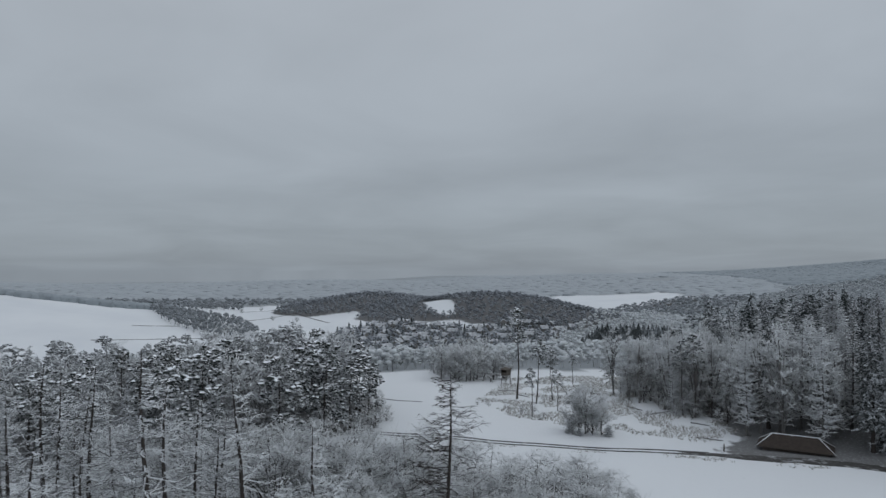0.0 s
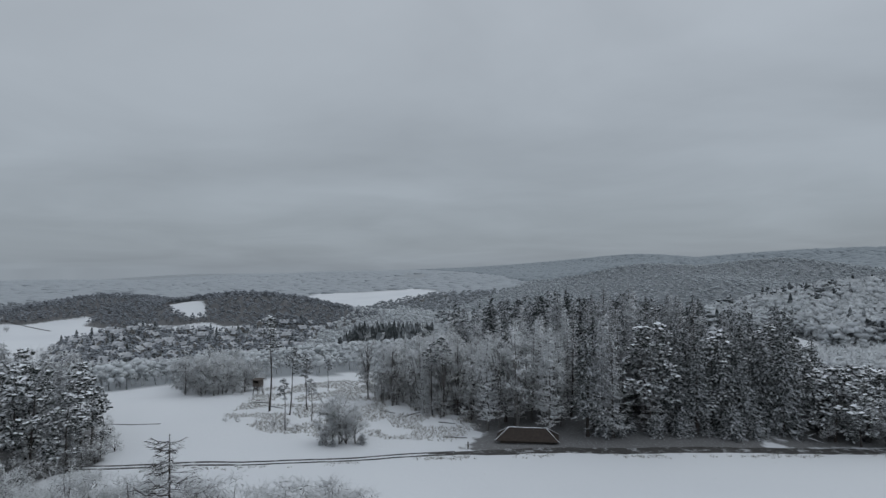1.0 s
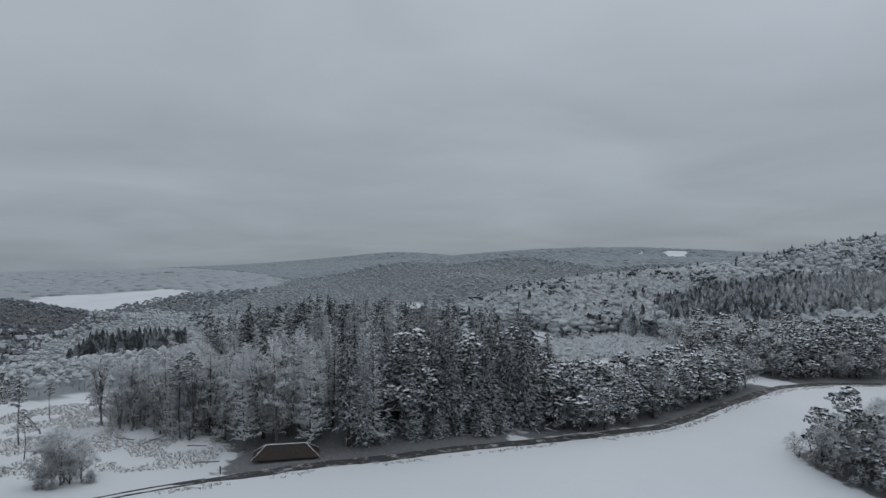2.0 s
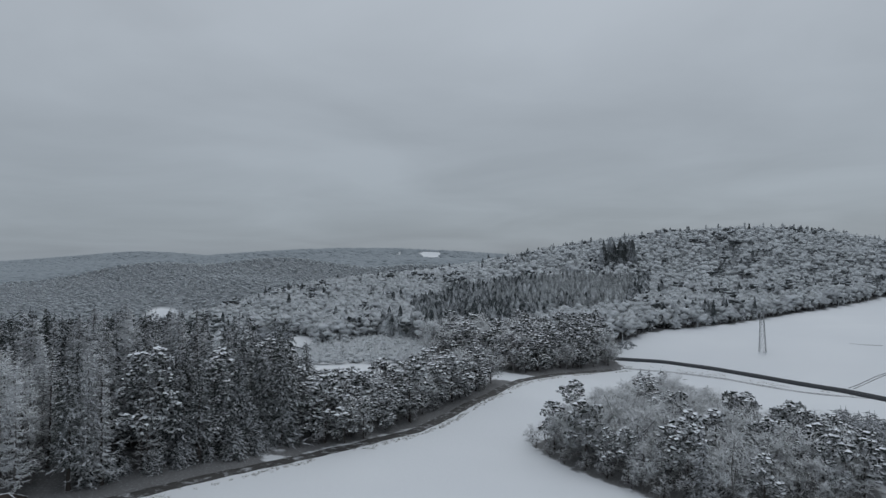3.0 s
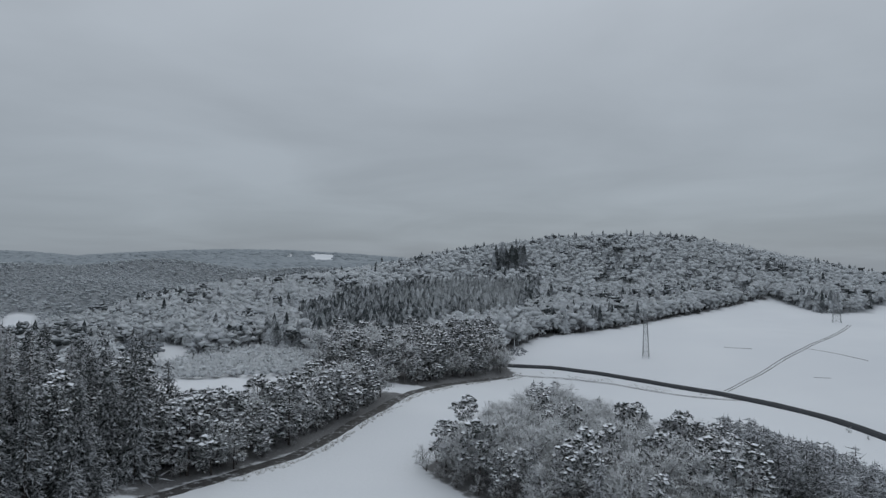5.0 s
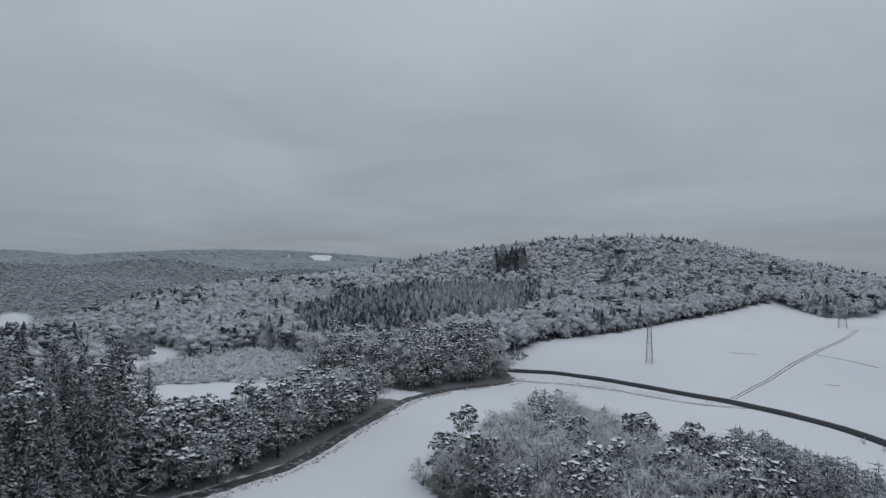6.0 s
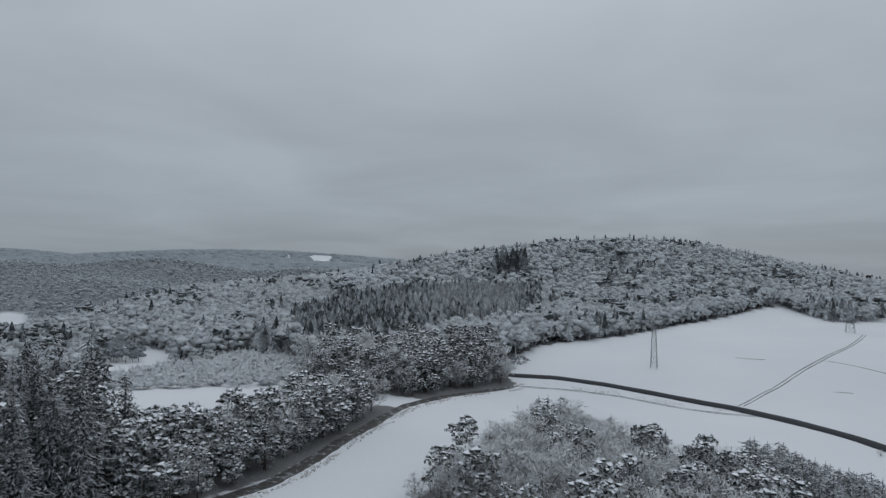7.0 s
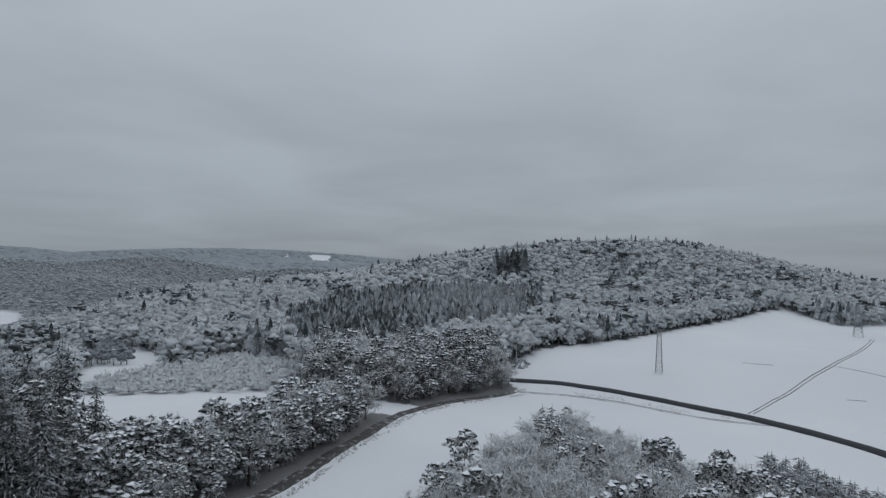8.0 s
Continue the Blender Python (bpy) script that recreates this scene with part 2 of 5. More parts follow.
def depth_in(x, y, poly):
    """How far places lie inside an outline, in metres; negative outside."""
    best = np.full(len(x), 1e9)
    for (ax, ay), (bx, by) in zip(poly, poly[1:] + poly[:1]):
        dx, dy = bx - ax, by - ay
        t = np.clip(((x - ax) * dx + (y - ay) * dy) / (dx * dx + dy * dy), 0, 1)
        best = np.minimum(best, np.hypot(x - ax - t * dx, y - ay - t * dy))
    return np.where(within(x, y, poly), best, -best)


def scatter(poly, gap, seed, holes=()):
    """Uneven places inside an outline, about gap apart."""
    r = np.random.default_rng(seed)
    xs, ys = np.array([p[0] for p in poly]), np.array([p[1] for p in poly])
    cols, rows = np.arange(xs.min(), xs.max(), gap), np.arange(ys.min(), ys.max(), gap * 0.87)
    x, y = np.meshgrid(cols, rows)
    x = x + (np.arange(len(rows)) % 2)[:, None] * gap / 2
    x, y = (x + r.uniform(-0.42, 0.42, x.shape) * gap).ravel(), (y + r.uniform(-0.42, 0.42, y.shape) * gap).ravel()
    keep = within(x, y, poly)
    for h in holes:
        keep &= ~within(x, y, h)
    return list(zip(x[keep].tolist(), y[keep].tolist()))


def oval(cx, cy, a, b, turn, n=20):
    """A slightly uneven oval outline."""
    c, s = math.cos(radians(turn)), math.sin(radians(turn))
    out = []
    for k in range(n):
        t = 2 * math.pi * k / n
        q = 1 + 0.08 * math.sin(3 * t + cx) + 0.05 * math.sin(5 * t + cy)
        u, v = a * q * math.cos(t), b * q * math.sin(t)
        out.append((cx + u * c - v * s, cy + u * s + v * c))
    return out


# outlines of the woods
BLOCK = [(-97, 81), (-84, 91), (-69, 107), (-59, 120), (-55, 138), (-70, 158), (-120, 176), (-165, 150), (-150, 112), (-120, 90)]
PALE = [(-146, 80), (-116, 82), (-104, 88), (-108, 100), (-134, 114), (-154, 102)]
VERGE = [(-51, 128), (-42, 142), (-34, 158), (-25, 190), (-16, 220), (-24, 224), (-44, 186), (-62, 152)]
CORNER = [(-9, 246), (3, 268), (15, 286), (29, 304), (30, 312), (24, 345), (-15, 330), (-45, 285), (-50, 252)]
CLUMP = [(-3, 145), (4, 131), (17, 117), (38, 106), (55, 120), (64, 134), (67, 152), (52, 178), (36, 202), (26, 194), (13, 164)]
STRIP = [(75, 184), (70, 170), (70, 140), (80, 90), (98, 92), (94, 120), (91, 145), (89, 160), (83, 174)]
PINES_W = [(-128, 12), (-120, -12), (-114, -60), (-150, -90), (-200, -60), (-195, 12), (-165, 18)]
SLOPE = [(-26, -2), (-32, 8), (-62, 30), (-82, 8), (-90, -40), (-70, -60), (-40, -60), (-22, -30)]

EDGE = [(28, 335), (54, 379), (72, 392), (111, 415), (168, 476), (237, 538), (278, 576), (296, 583), (296, 548), (300, 505), (330, 510), (420, 600), (600, 760), (560, 920), (300, 900), (60, 870), (-150, 850), (-300, 800), (-330, 640), (-230, 480), (-165, 400), (-160, 372), (-148, 362), (-122, 330), (-112, 300), (-100, 262), (-60, 258), (-48, 285), (-15, 332)]
STAND = [(-64, 304), (-45, 315), (-20, 325), (-5, 374), (25, 422), (56, 445), (96, 625), (38, 626), (-40, 595), (-79, 526), (-101, 451)]
SCRUB = [(-112, 300), (-122, 268), (-116, 240), (-95, 240), (-58, 247), (-48, 285), (-30, 312), (-62, 306), (-95, 330)]
MEADOW = [(-146, 303), (-129, 298), (-124, 278), (-136, 274), (-160, 330), (-175, 372), (-156, 372), (-148, 350), (-140, 312)]
FAR_MEADOW = [(-600, 900), (-540, 874), (-462, 742), (-300, 440), (-246, 385), (-262, 378), (-330, 440), (-520, 740)]
SIDE = [(-128, 250), (-165, 400), (-230, 480), (-330, 640), (-300, 800), (-150, 900), (-100, 1300), (-700, 1500), (-1200, 1250), (-800, 620), (-520, 400), (-330, 300), (-230, 240), (-180, 200), (-140, 195)]
HOME_MEADOW = [(-108, 234), (-90, 216), (-54, 240), (-58, 247), (-95, 240)]
DESCENT = [(-203, 18), (-206, 50), (-200, 66), (-188, 92), (-186, 125), (-200, 180), (-300, 230), (-420, 240), (-500, 235), (-480, 150), (-470, 60), (-560, 20), (-600, -40), (-540, -150), (-400, -150), (-250, -80), (-205, -20)]
NORTH_SLOPE = [(-300, 232), (-330, 300), (-520, 400), (-800, 620), (-930, 640), (-760, 450), (-650, 350), (-600, 300), (-500, 238)]
KNOLL_GAP = [(-885, 236), (-840, 262), (-790, 258), (-768, 240), (-790, 226), (-850, 224)]
VILLAGE = [(-470, 62), (-600, 60), (-754, 98), (-811, 180), (-740, 205), (-700, 270), (-735, 307), (-677, 377), (-609, 300), (-500, 232), (-480, 150)]
KNOLL_A = oval(-1010, 190, 165, 112, 79)
KNOLL_B = oval(-825, 322, 182, 122, 68)
FAR_PLAIN = [(-860, 470), (-954, 420), (-1000, 560), (-1300, 560), (-1552, 800), (-1400, 1050), (-1220, 985), (-1085, 697)]
WEST = [(-1350, -1400), (-1250, -300), (-1330, 0), (-1400, 250), (-1250, 480), (-1000, 560), (-860, 470), (-800, 620), (-1200, 1250), (-1900, 1700), (-3300, 2200), (-4000, 600), (-3800, -1200), (-2600, -2000)]
RIDGE = [(-3300, 2200), (-1900, 1700), (-1200, 1250), (-700, 1500), (-100, 1300), (-150, 960), (100, 980), (600, 1010), (900, 2400), (-700, 3000), (-2300, 3900), (-3200, 3200)]
CLEARINGS = [[(-405, 1980), (-325, 1980), (-372, 2310), (-472, 2310)], [(-500, 2030), (-462, 2030), (-490, 2200), (-530, 2200)]]
BANK_A = [(-54, 119), (-49, 128), (-39, 143), (-31, 158), (-22, 190), (-13, 222), (-18, 226), (-40, 180), (-58, 140)]
BANK_B = [(-6, 244), (7, 266), (19, 284), (33, 302), (30, 316), (10, 300), (-12, 262)]
HUT_YARD = [(-93, 71), (-78, 86), (-62, 104), (-56, 114), (-60, 120), (-80, 98), (-97, 82)]
EDGE_FOOT = [(28, 335), (54, 379), (72, 392), (111, 415), (168, 476), (237, 538), (278, 576), (296, 583), (290, 597), (268, 592), (226, 554), (156, 492), (100, 432), (64, 409), (42, 390), (16, 346)]


def build_ground():
    turns, rings = 440, 240
    radii = np.geomspace(6, 4700, rings)
    angles = np.linspace(0, 2 * np.pi, turns, endpoint=False)
    cx, cy = 0.0, 40.0
    r, a = np.meshgrid(radii, angles, indexing="ij")
    x, y = np.r_[cx, (cx + r * np.cos(a)).ravel()], np.r_[cy, (cy + r * np.sin(a)).ravel()]
    z = ground(x, y) + np.array([0.35 * noise.noise((p * NOISE_STEP, q * NOISE_STEP, 1.7)) for p, q in zip(x, y)])
    k = np.arange(turns)
    n = (k + 1) % turns
    faces = np.stack([0 * k, 1 + k, 1 + n], 1).tolist()
    for i in range(rings - 1):
        faces += np.stack([1 + i * turns + k, 1 + (i + 1) * turns + k, 1 + (i + 1) * turns + n, 1 + i * turns + n], 1).tolist()
    me = mesh_of("ground", np.stack([x, y, z], 1), faces, SNOW, True)
    # where bare litter and the painted tree shade replace the snow
    litter_shade = np.zeros(len(x))
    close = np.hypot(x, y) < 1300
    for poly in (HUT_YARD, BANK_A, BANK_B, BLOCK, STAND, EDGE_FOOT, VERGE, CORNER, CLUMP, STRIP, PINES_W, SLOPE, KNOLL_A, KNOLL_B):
        litter_shade[close] = np.maximum(litter_shade[close], 0.72 + depth_in(x[close], y[close], poly) / 7)
    litter_shade = np.clip(litter_shade, 0, 1)
    litter_shade[within(x, y, KNOLL_GAP)] = 0.0
    me.attributes.new("litter_shade", "FLOAT", "POINT").data.foreach_set("value", litter_shade)
    brush = np.zeros(len(x))
    for poly in (RIDGE, WEST, SIDE, EDGE, DESCENT, VILLAGE, NORTH_SLOPE):
        brush[within(x, y, poly)] = 1.0
    brush[np.hypot(x, y) > 2600] = 1.0
    for poly in (MEADOW, FAR_MEADOW, HOME_MEADOW, FAR_PLAIN, *CLEARINGS):
        brush[within(x, y, poly)] = 0.0
    me.attributes.new("brush", "FLOAT", "POINT").data.foreach_set("value", brush)
    return tagged(new("ground", me), "rolling fields and slopes under smooth fresh white snow", "ground", kind="structure")


build_ground()


def spline(points, step=4.0):
    """A smooth line through the points, every few metres."""
    p = [np.array(q, float) for q in points]
    p = [2 * p[0] - p[1]] + p + [2 * p[-1] - p[-2]]
    out = []
    for i in range(1, len(p) - 2):
        n = max(2, int(np.linalg.norm(p[i + 1] - p[i]) / step))
        for k in range(n):
            t = k / n
            out.append(0.5 * (2 * p[i] + (p[i + 1] - p[i - 1]) * t + (2 * p[i - 1] - 5 * p[i] + 4 * p[i + 1] - p[i + 2]) * t * t + (3 * p[i] - p[i - 1] - 3 * p[i + 1] + p[i + 2]) * t**3))
    return out + [p[-2]]


def ribbon(name, points, offsets, heights, mat, label, category, wobble=0.0, taper=0):
    """A strip of ground laid along a line: offsets across it and heights over the land."""
    line = spline(points, 2.0)
    verts, faces = [], []
    w = len(offsets)
    for i, q in enumerate(line):
        d = line[min(i + 1, len(line) - 1)] - line[max(i - 1, 0)]
        nrm = np.array((d[1], -d[0])) / np.linalg.norm(d)
        slim = min(1.0, 0.15 + 0.85 * min(i, len(line) - 1 - i) / taper) if taper else 1.0
        for o, h in zip(offsets, heights):
            s = o * slim + wobble * noise.noise((q[0] * 0.3, q[1] * 0.3, o))
            x, y = q + nrm * s
            verts.append((x, y, land(x, y) + h))
        if i:
            for k in range(w - 1):
                faces.append(((i - 1) * w + k, (i - 1) * w + k + 1, i * w + k + 1, i * w + k))
    return tagged(new(name, mesh_of(name, verts, faces, mat, True)), label, category, kind="structure")


ROAD = [(-30, 330), (5, 322), (30, 318), (55, 321.5), (80, 314.5), (101, 299), (119, 274), (131, 239), (137, 214), (140, 150), (130, 60), (120, -60)]
LANE_WEST = [(-205, -70), (-160, -34), (-127, 10), (-115, 28), (-103, 47), (-92, 67.5)]
LANE_WOOD = [(-95, 63), (-92, 67.5), (-79, 84), (-64, 102), (-54, 115), (-47, 125), (-38, 139), (-30, 155), (-21, 190), (-11, 226), (-4, 242), (8, 265), (20, 283), (34, 301.5)]
LANE_EAST = [(34, 301.5), (56, 306), (79, 301), (98, 285), (112, 271), (121, 264)]
ACROSS = [(121, 280), (135, 291), (150.5, 303), (193, 342), (235, 387), (270, 431)]


def rut_pair(name, points, half, width, mat, label, rise=0.1):
    for side in (-half, half):
        ribbon(name, points, (side - width, side - width * 0.6, side, side + width * 0.6, side + width), (-0.15, rise, rise - 0.03, rise, -0.15), mat, label, "track", 0.25)


ribbon("road", ROAD, (-3.2, -2.65, 0, 2.65, 3.2), (-0.3, 0.2, 0.27, 0.2, -0.3), ASPHALT, "cleared dark asphalt country road between snowy fields", "road")
ribbon("farm_lane", LANE_WOOD, (-2.0, -1.4, -0.7, 0, 0.7, 1.4, 2.0), (-0.12, 0.09, 0.06, 0.1, 0.06, 0.09, -0.12), TRACK, "dark wet farm lane along the forest edge", "lane", 0.6, 6)
rut_pair("farm_track", LANE_WEST, 0.85, 0.42, TRACK, "wheel rut of a farm track in the snow")
rut_pair("farm_track", LANE_EAST, 0.7, 0.3, TRACK, "wheel rut of a farm track beside the road")
rut_pair("field_track", ACROSS, 0.85, 0.3, TRACK, "wheel rut crossing the snowy field")
for strip in ([(150, 348), (155, 344), (161, 340)], [(186, 335), (191, 322), (195, 300)], [(160, 283), (165, 279)], [(-161, 20), (-156, 25), (-152, 30)], [(-172, 78), (-160, 74), (-150, 70)]):
    ribbon("drift_line", strip, (-0.35, -0.15, 0.15, 0.35), (-0.1, 0.08, 0.08, -0.1), TRACK, "narrow line of bare soil in the snow", "soil", 0.3)

# ---- shapes for plants ----


def frames_of(d):
    """Two unit vectors across each of the directions d."""
    d = d / np.linalg.norm(d, axis=1, keepdims=True)
    ref = np.where(np.abs(d[:, 2:3]) > 0.9, np.array([[1.0, 0, 0]]), np.array([[0, 0, 1.0]]))
    a = np.cross(d, ref)
    a /= np.linalg.norm(a, axis=1, keepdims=True)
    return a, np.cross(a, d)


class Shape:
    """Collects verts and faces of many small closed pieces."""

    def __init__(self):
        self.v, self.f, self.n, self.face = [], [], 0, []

    def add(self, verts, faces, facing=None):
        """facing: which way each piece turns, so that a tuft is shaded as part of its rounded clump."""
        if facing is not None:
            q = np.asarray(facing, float)
            q = q / np.linalg.norm(q, axis=1, keepdims=True)
            self.face.append(np.repeat(q, verts.reshape(-1, 3).shape[0] // len(q), 0))
        self.v.append(verts.reshape(-1, 3))
        self.f.extend(faces)
        self.n += verts.reshape(-1, 3).shape[0]

    def spikes(self, at, way, width, facing=None):
        """Thin three-sided twigs from at along way."""
        at, way = np.asarray(at, float), np.asarray(way, float)
        w = np.broadcast_to(np.asarray(width, float), (len(at),))[:, None]
        a, b = frames_of(way)
        v = np.stack([at + a * w, at - a * w * 0.5 + b * w * 0.87, at - a * w * 0.5 - b * w * 0.87, at + way], 1)
        i = self.n + 4 * np.arange(len(at))[:, None]
        f = np.concatenate([i + [1, 0, 3], i + [2, 1, 3], i + [0, 2, 3]])
        self.add(v, f.tolist(), facing)

    def wedges(self, at, way, side, thick, facing=None):
        """Cheaper tufts for far trees: a ridge along way over a wider foot, four faces."""
        at, way = np.asarray(at, float), np.asarray(way, float)
        s = np.broadcast_to(np.asarray(side, float), (len(at),))[:, None]
        t = np.broadcast_to(np.asarray(thick, float), (len(at),))[:, None]
        a, b = frames_of(way)
        b = np.where(b[:, 2:3] < 0, -b, b)
        v = np.stack([at - way * 0.5 + b * t, at + way * 0.5 + b * t * 0.6, at + a * s - b * t, at - a * s - b * t], 1)
        flip = np.einsum("ij,ij->i", np.cross(v[:, 2] - v[:, 0], v[:, 1] - v[:, 0]), v[:, 3] - v[:, 0]) > 0
        v[flip] = v[flip][:, [0, 1, 3, 2]]
        i = self.n + 4 * np.arange(len(at))[:, None]
        self.add(v, np.concatenate([i + q for q in ([0, 2, 1], [0, 1, 3], [0, 3, 2], [1, 2, 3])]).tolist(), facing)

    def lump(self, r, at, levels, sides, rough=0.22):
        """A rounded uneven body: (height, radius) rings and an apex (height, sway), in triangles."""
        a = np.arange(sides) * 2 * np.pi / sides + r.uniform(0, 6.28)
        rings = []
        for z, q in levels[:-1]:
            rr = q * r.uniform(1 - rough, 1 + rough, sides)
            rings.append(np.c_[at[0] + rr * np.cos(a), at[1] + rr * np.sin(a), z + r.normal(0, 0.3 * rough, sides) * q])
        v = np.concatenate([*rings, [[*(np.array(at) + r.normal(0, 1, 2) * levels[-1][1]), levels[-1][0]]]])
        k = np.arange(sides)
        n = (k + 1) % sides
        f = []
        for i in range(len(rings) - 1):
            f += np.stack([i * sides + k, i * sides + n, (i + 1) * sides + n], 1).tolist() + np.stack([i * sides + k, (i + 1) * sides + n, (i + 1) * sides + k], 1).tolist()
        last = (len(rings) - 1) * sides
        f += np.stack([last + k, last + n, 0 * k + len(v) - 1], 1).tolist()
        self.add(v, (np.array(f) + self.n).tolist())

    def lumps(self, r, at, size, squash=0.8, facing=None, lean=0.45, sides=5, rough=0.2):
        """Many small rounded uneven bodies; facing and lean turn their shading towards the clump that they belong to."""
        at = np.asarray(at, float)
        n = len(at)
        q = np.broadcast_to(np.asarray(size, float), (n,))
        a = np.arange(sides) * 2 * np.pi / sides + r.uniform(0, 6.28, (n, 1))
        rings = []
        for z, k, twist in ((-0.6, 0.72, 0.0), (0.25, 0.96, np.pi / sides)):
            w = k * r.uniform(1 - rough, 1 + rough, (n, sides))
            rings.append(np.stack([w * np.cos(a + twist), w * np.sin(a + twist), z + r.normal(0, 0.5 * rough, (n, sides))], -1))
        top = np.stack([r.normal(0, rough, n), r.normal(0, rough, n), r.uniform(0.85, 1.1, n)], -1)[:, None]
        unit = np.concatenate([*rings, top], 1)
        v = at[:, None] + unit * q[:, None, None] * np.array([1, 1, squash])
        k = np.arange(sides)
        m = (k + 1) % sides
        f = np.concatenate([np.stack([k, m, sides + k], 1), np.stack([m, sides + m, sides + k], 1), np.stack([sides + k, sides + m, 0 * k + 2 * sides], 1)])
        turned = None
        if facing is not None:
            near = unit * [1, 1, 1 / squash]
            near /= np.linalg.norm(near, axis=2, keepdims=True)
            far = np.asarray(facing, float)
            far = far / np.linalg.norm(far, axis=1, keepdims=True)
            turned = ((1 - lean) * near + lean * far[:, None]).reshape(-1, 3)
        self.add(v, (self.n + (2 * sides + 1) * np.arange(n)[:, None, None] + f[None]).reshape(-1, 3).tolist(), turned)

    def skirts(self, r, tiers, tall, wide, tips=7):
        """Far conifer: ragged skirts of branches, one over the other, round a spire."""
        for i in range(tiers):
            k = 0.06 + 0.84 * i / tiers
            out = wide * (1 - k) ** 0.8 * r.uniform(0.85, 1.15) + 0.12
            a = r.uniform(0, 6.28) + np.arange(2 * tips) * np.pi / tips + r.normal(0, 0.08, 2 * tips)
            w = np.where(np.arange(2 * tips) % 2 == 0, r.uniform(0.75, 1.25, 2 * tips), r.uniform(0.38, 0.6, 2 * tips)) * out
            z = k * tall - 0.28 * w + r.normal(0, 0.1, 2 * tips)
            peak = min(tall, k * tall + (0.84 / tiers) * tall * 1.5 + 0.2)
            v = np.r_[np.c_[w * np.cos(a), w * np.sin(a), z], [[r.normal(0, 0.06), r.normal(0, 0.06), peak]]]
            n = np.arange(2 * tips)
            self.add(v, (self.n + np.stack([n, (n + 1) % (2 * tips), 0 * n + 2 * tips], 1)).tolist())

    def tube(self, points, radii, sides=6):
        pts = np.asarray(points, float)
        d = np.gradient(pts, axis=0)
        a, b = frames_of(d)
        t = np.linspace(0, 2 * np.pi, sides, endpoint=False)
        v = pts[:, None] + np.asarray(radii)[:, None, None] * (np.cos(t)[None, :, None] * a[:, None] + np.sin(t)[None, :, None] * b[:, None])
        f = []
        for i in range(len(pts) - 1):
            for k in range(sides):
                n = (k + 1) % sides
                f.append([self.n + i * sides + k, self.n + i * sides + n, self.n + (i + 1) * sides + n, self.n + (i + 1) * sides + k])
        f.append([self.n + (len(pts) - 1) * sides + k for k in range(sides)])
        self.add(v, f)

    def mesh(self, name, mat, smooth=False):
        me = mesh_of(name, np.concatenate(self.v), self.f, mat, smooth or bool(self.face))
        if self.face:
            me.attributes.new("custom_normal", "FLOAT_VECTOR", "POINT").data.foreach_set("vector", np.concatenate(self.face).astype(np.float32).ravel())
        return me


def part(name, me, parent, label=""):
    ob = new(name, me)
    ob.parent = parent
    return tagged(ob, label)


def polar(r, a):
    return np.stack([r * np.cos(a), r * np.sin(a)], -1)


def trunk_shape(rng, h, r, lean=0.0, sides=7):
    s = Shape()
    t = np.linspace(0, 1, 9)
    bend = polar(lean * h * t**2 + 0.01 * h * np.sin(t * 7 + rng.uniform(0, 6)), rng.uniform(0, 6.28))
    pts = np.c_[bend, t * h - 0.6 * (1 - t)]
    s.tube(pts, r * (1 - t) ** 0.9 + 0.02 + 0.35 * r * np.exp(-t * 18), sides)
    return s, lambda k: np.array([np.interp(k, t, bend[:, 0]), np.interp(k, t, bend[:, 1])]).T


def spruce(rng, h, bare=0.08, wide=0.17, tiers=24, fine=1.0, ring=7, shaggy=0.3):
    """Conifer: drooping, uneven sprays of snow-laden twigs on a straight stem."""
    trunk, axis = trunk_shape(rng, h, 0.013 * h + 0.05)
    crown = Shape()
    at, way, side = [], [], []
    for i in range(tiers):
        k0 = bare + (1 - bare) * (i / tiers) ** 0.92
        turn = rng.uniform(0, 6.28)
        n = ring if i < tiers * 0.7 else 5
        for j in range(n):
            if rng.random() < 0.3 * shaggy:
                continue
            k = min(0.98, max(bare, k0 + rng.normal(0, shaggy * 0.05)))
            a = turn + j * 6.283 / n + rng.normal(0, 0.35)
            out = (wide * h * (1 - k) ** 0.7 + 0.18) * rng.uniform(1 - 0.9 * shaggy, 1 + 0.8 * shaggy)
            steps = min(6, max(1, round(out / 0.45)))
            droop = rng.uniform(0.1, 0.42)
            for s in range(steps):
                f = (s + 0.6) / steps
                b = a + rng.normal(0, 0.25)
                spread = 0.28 * out * rng.normal(0, 1) * f
                spot = axis(k) + polar(out * f, b) + polar(spread, b + 1.57)
                at.append(np.r_[spot, k * h - droop * out * f**1.6 + rng.normal(0, 0.16)])
                length = out / steps * rng.uniform(1.3, 2.0) + 0.2
                way.append(np.r_[polar(length, b + rng.normal(0, 0.38)), -0.38 * length + rng.normal(0, 0.12)])
                side.append((0.11 + 0.06 * out * (1.1 - 0.5 * f)) * rng.uniform(0.6, 1.3) * fine)
    side, at, way = np.array(side), np.array(at), np.array(way)
    crown.wedges(at, way * 0.8, side * 0.75, 0.06 + side * 0.4)
    twig = rng.normal(0, 0.5, way.shape) * np.linalg.norm(way, axis=1, keepdims=True) + 0.6 * way + [0, 0, -0.12]
    crown.spikes(at + rng.normal(0, 0.12, at.shape), twig, 0.05 + 0.25 * side)
    crown.spikes([[*axis(0.97), h * 0.97]], [[0, 0, h * 0.05 + 0.3]], 0.06)
    return trunk, crown


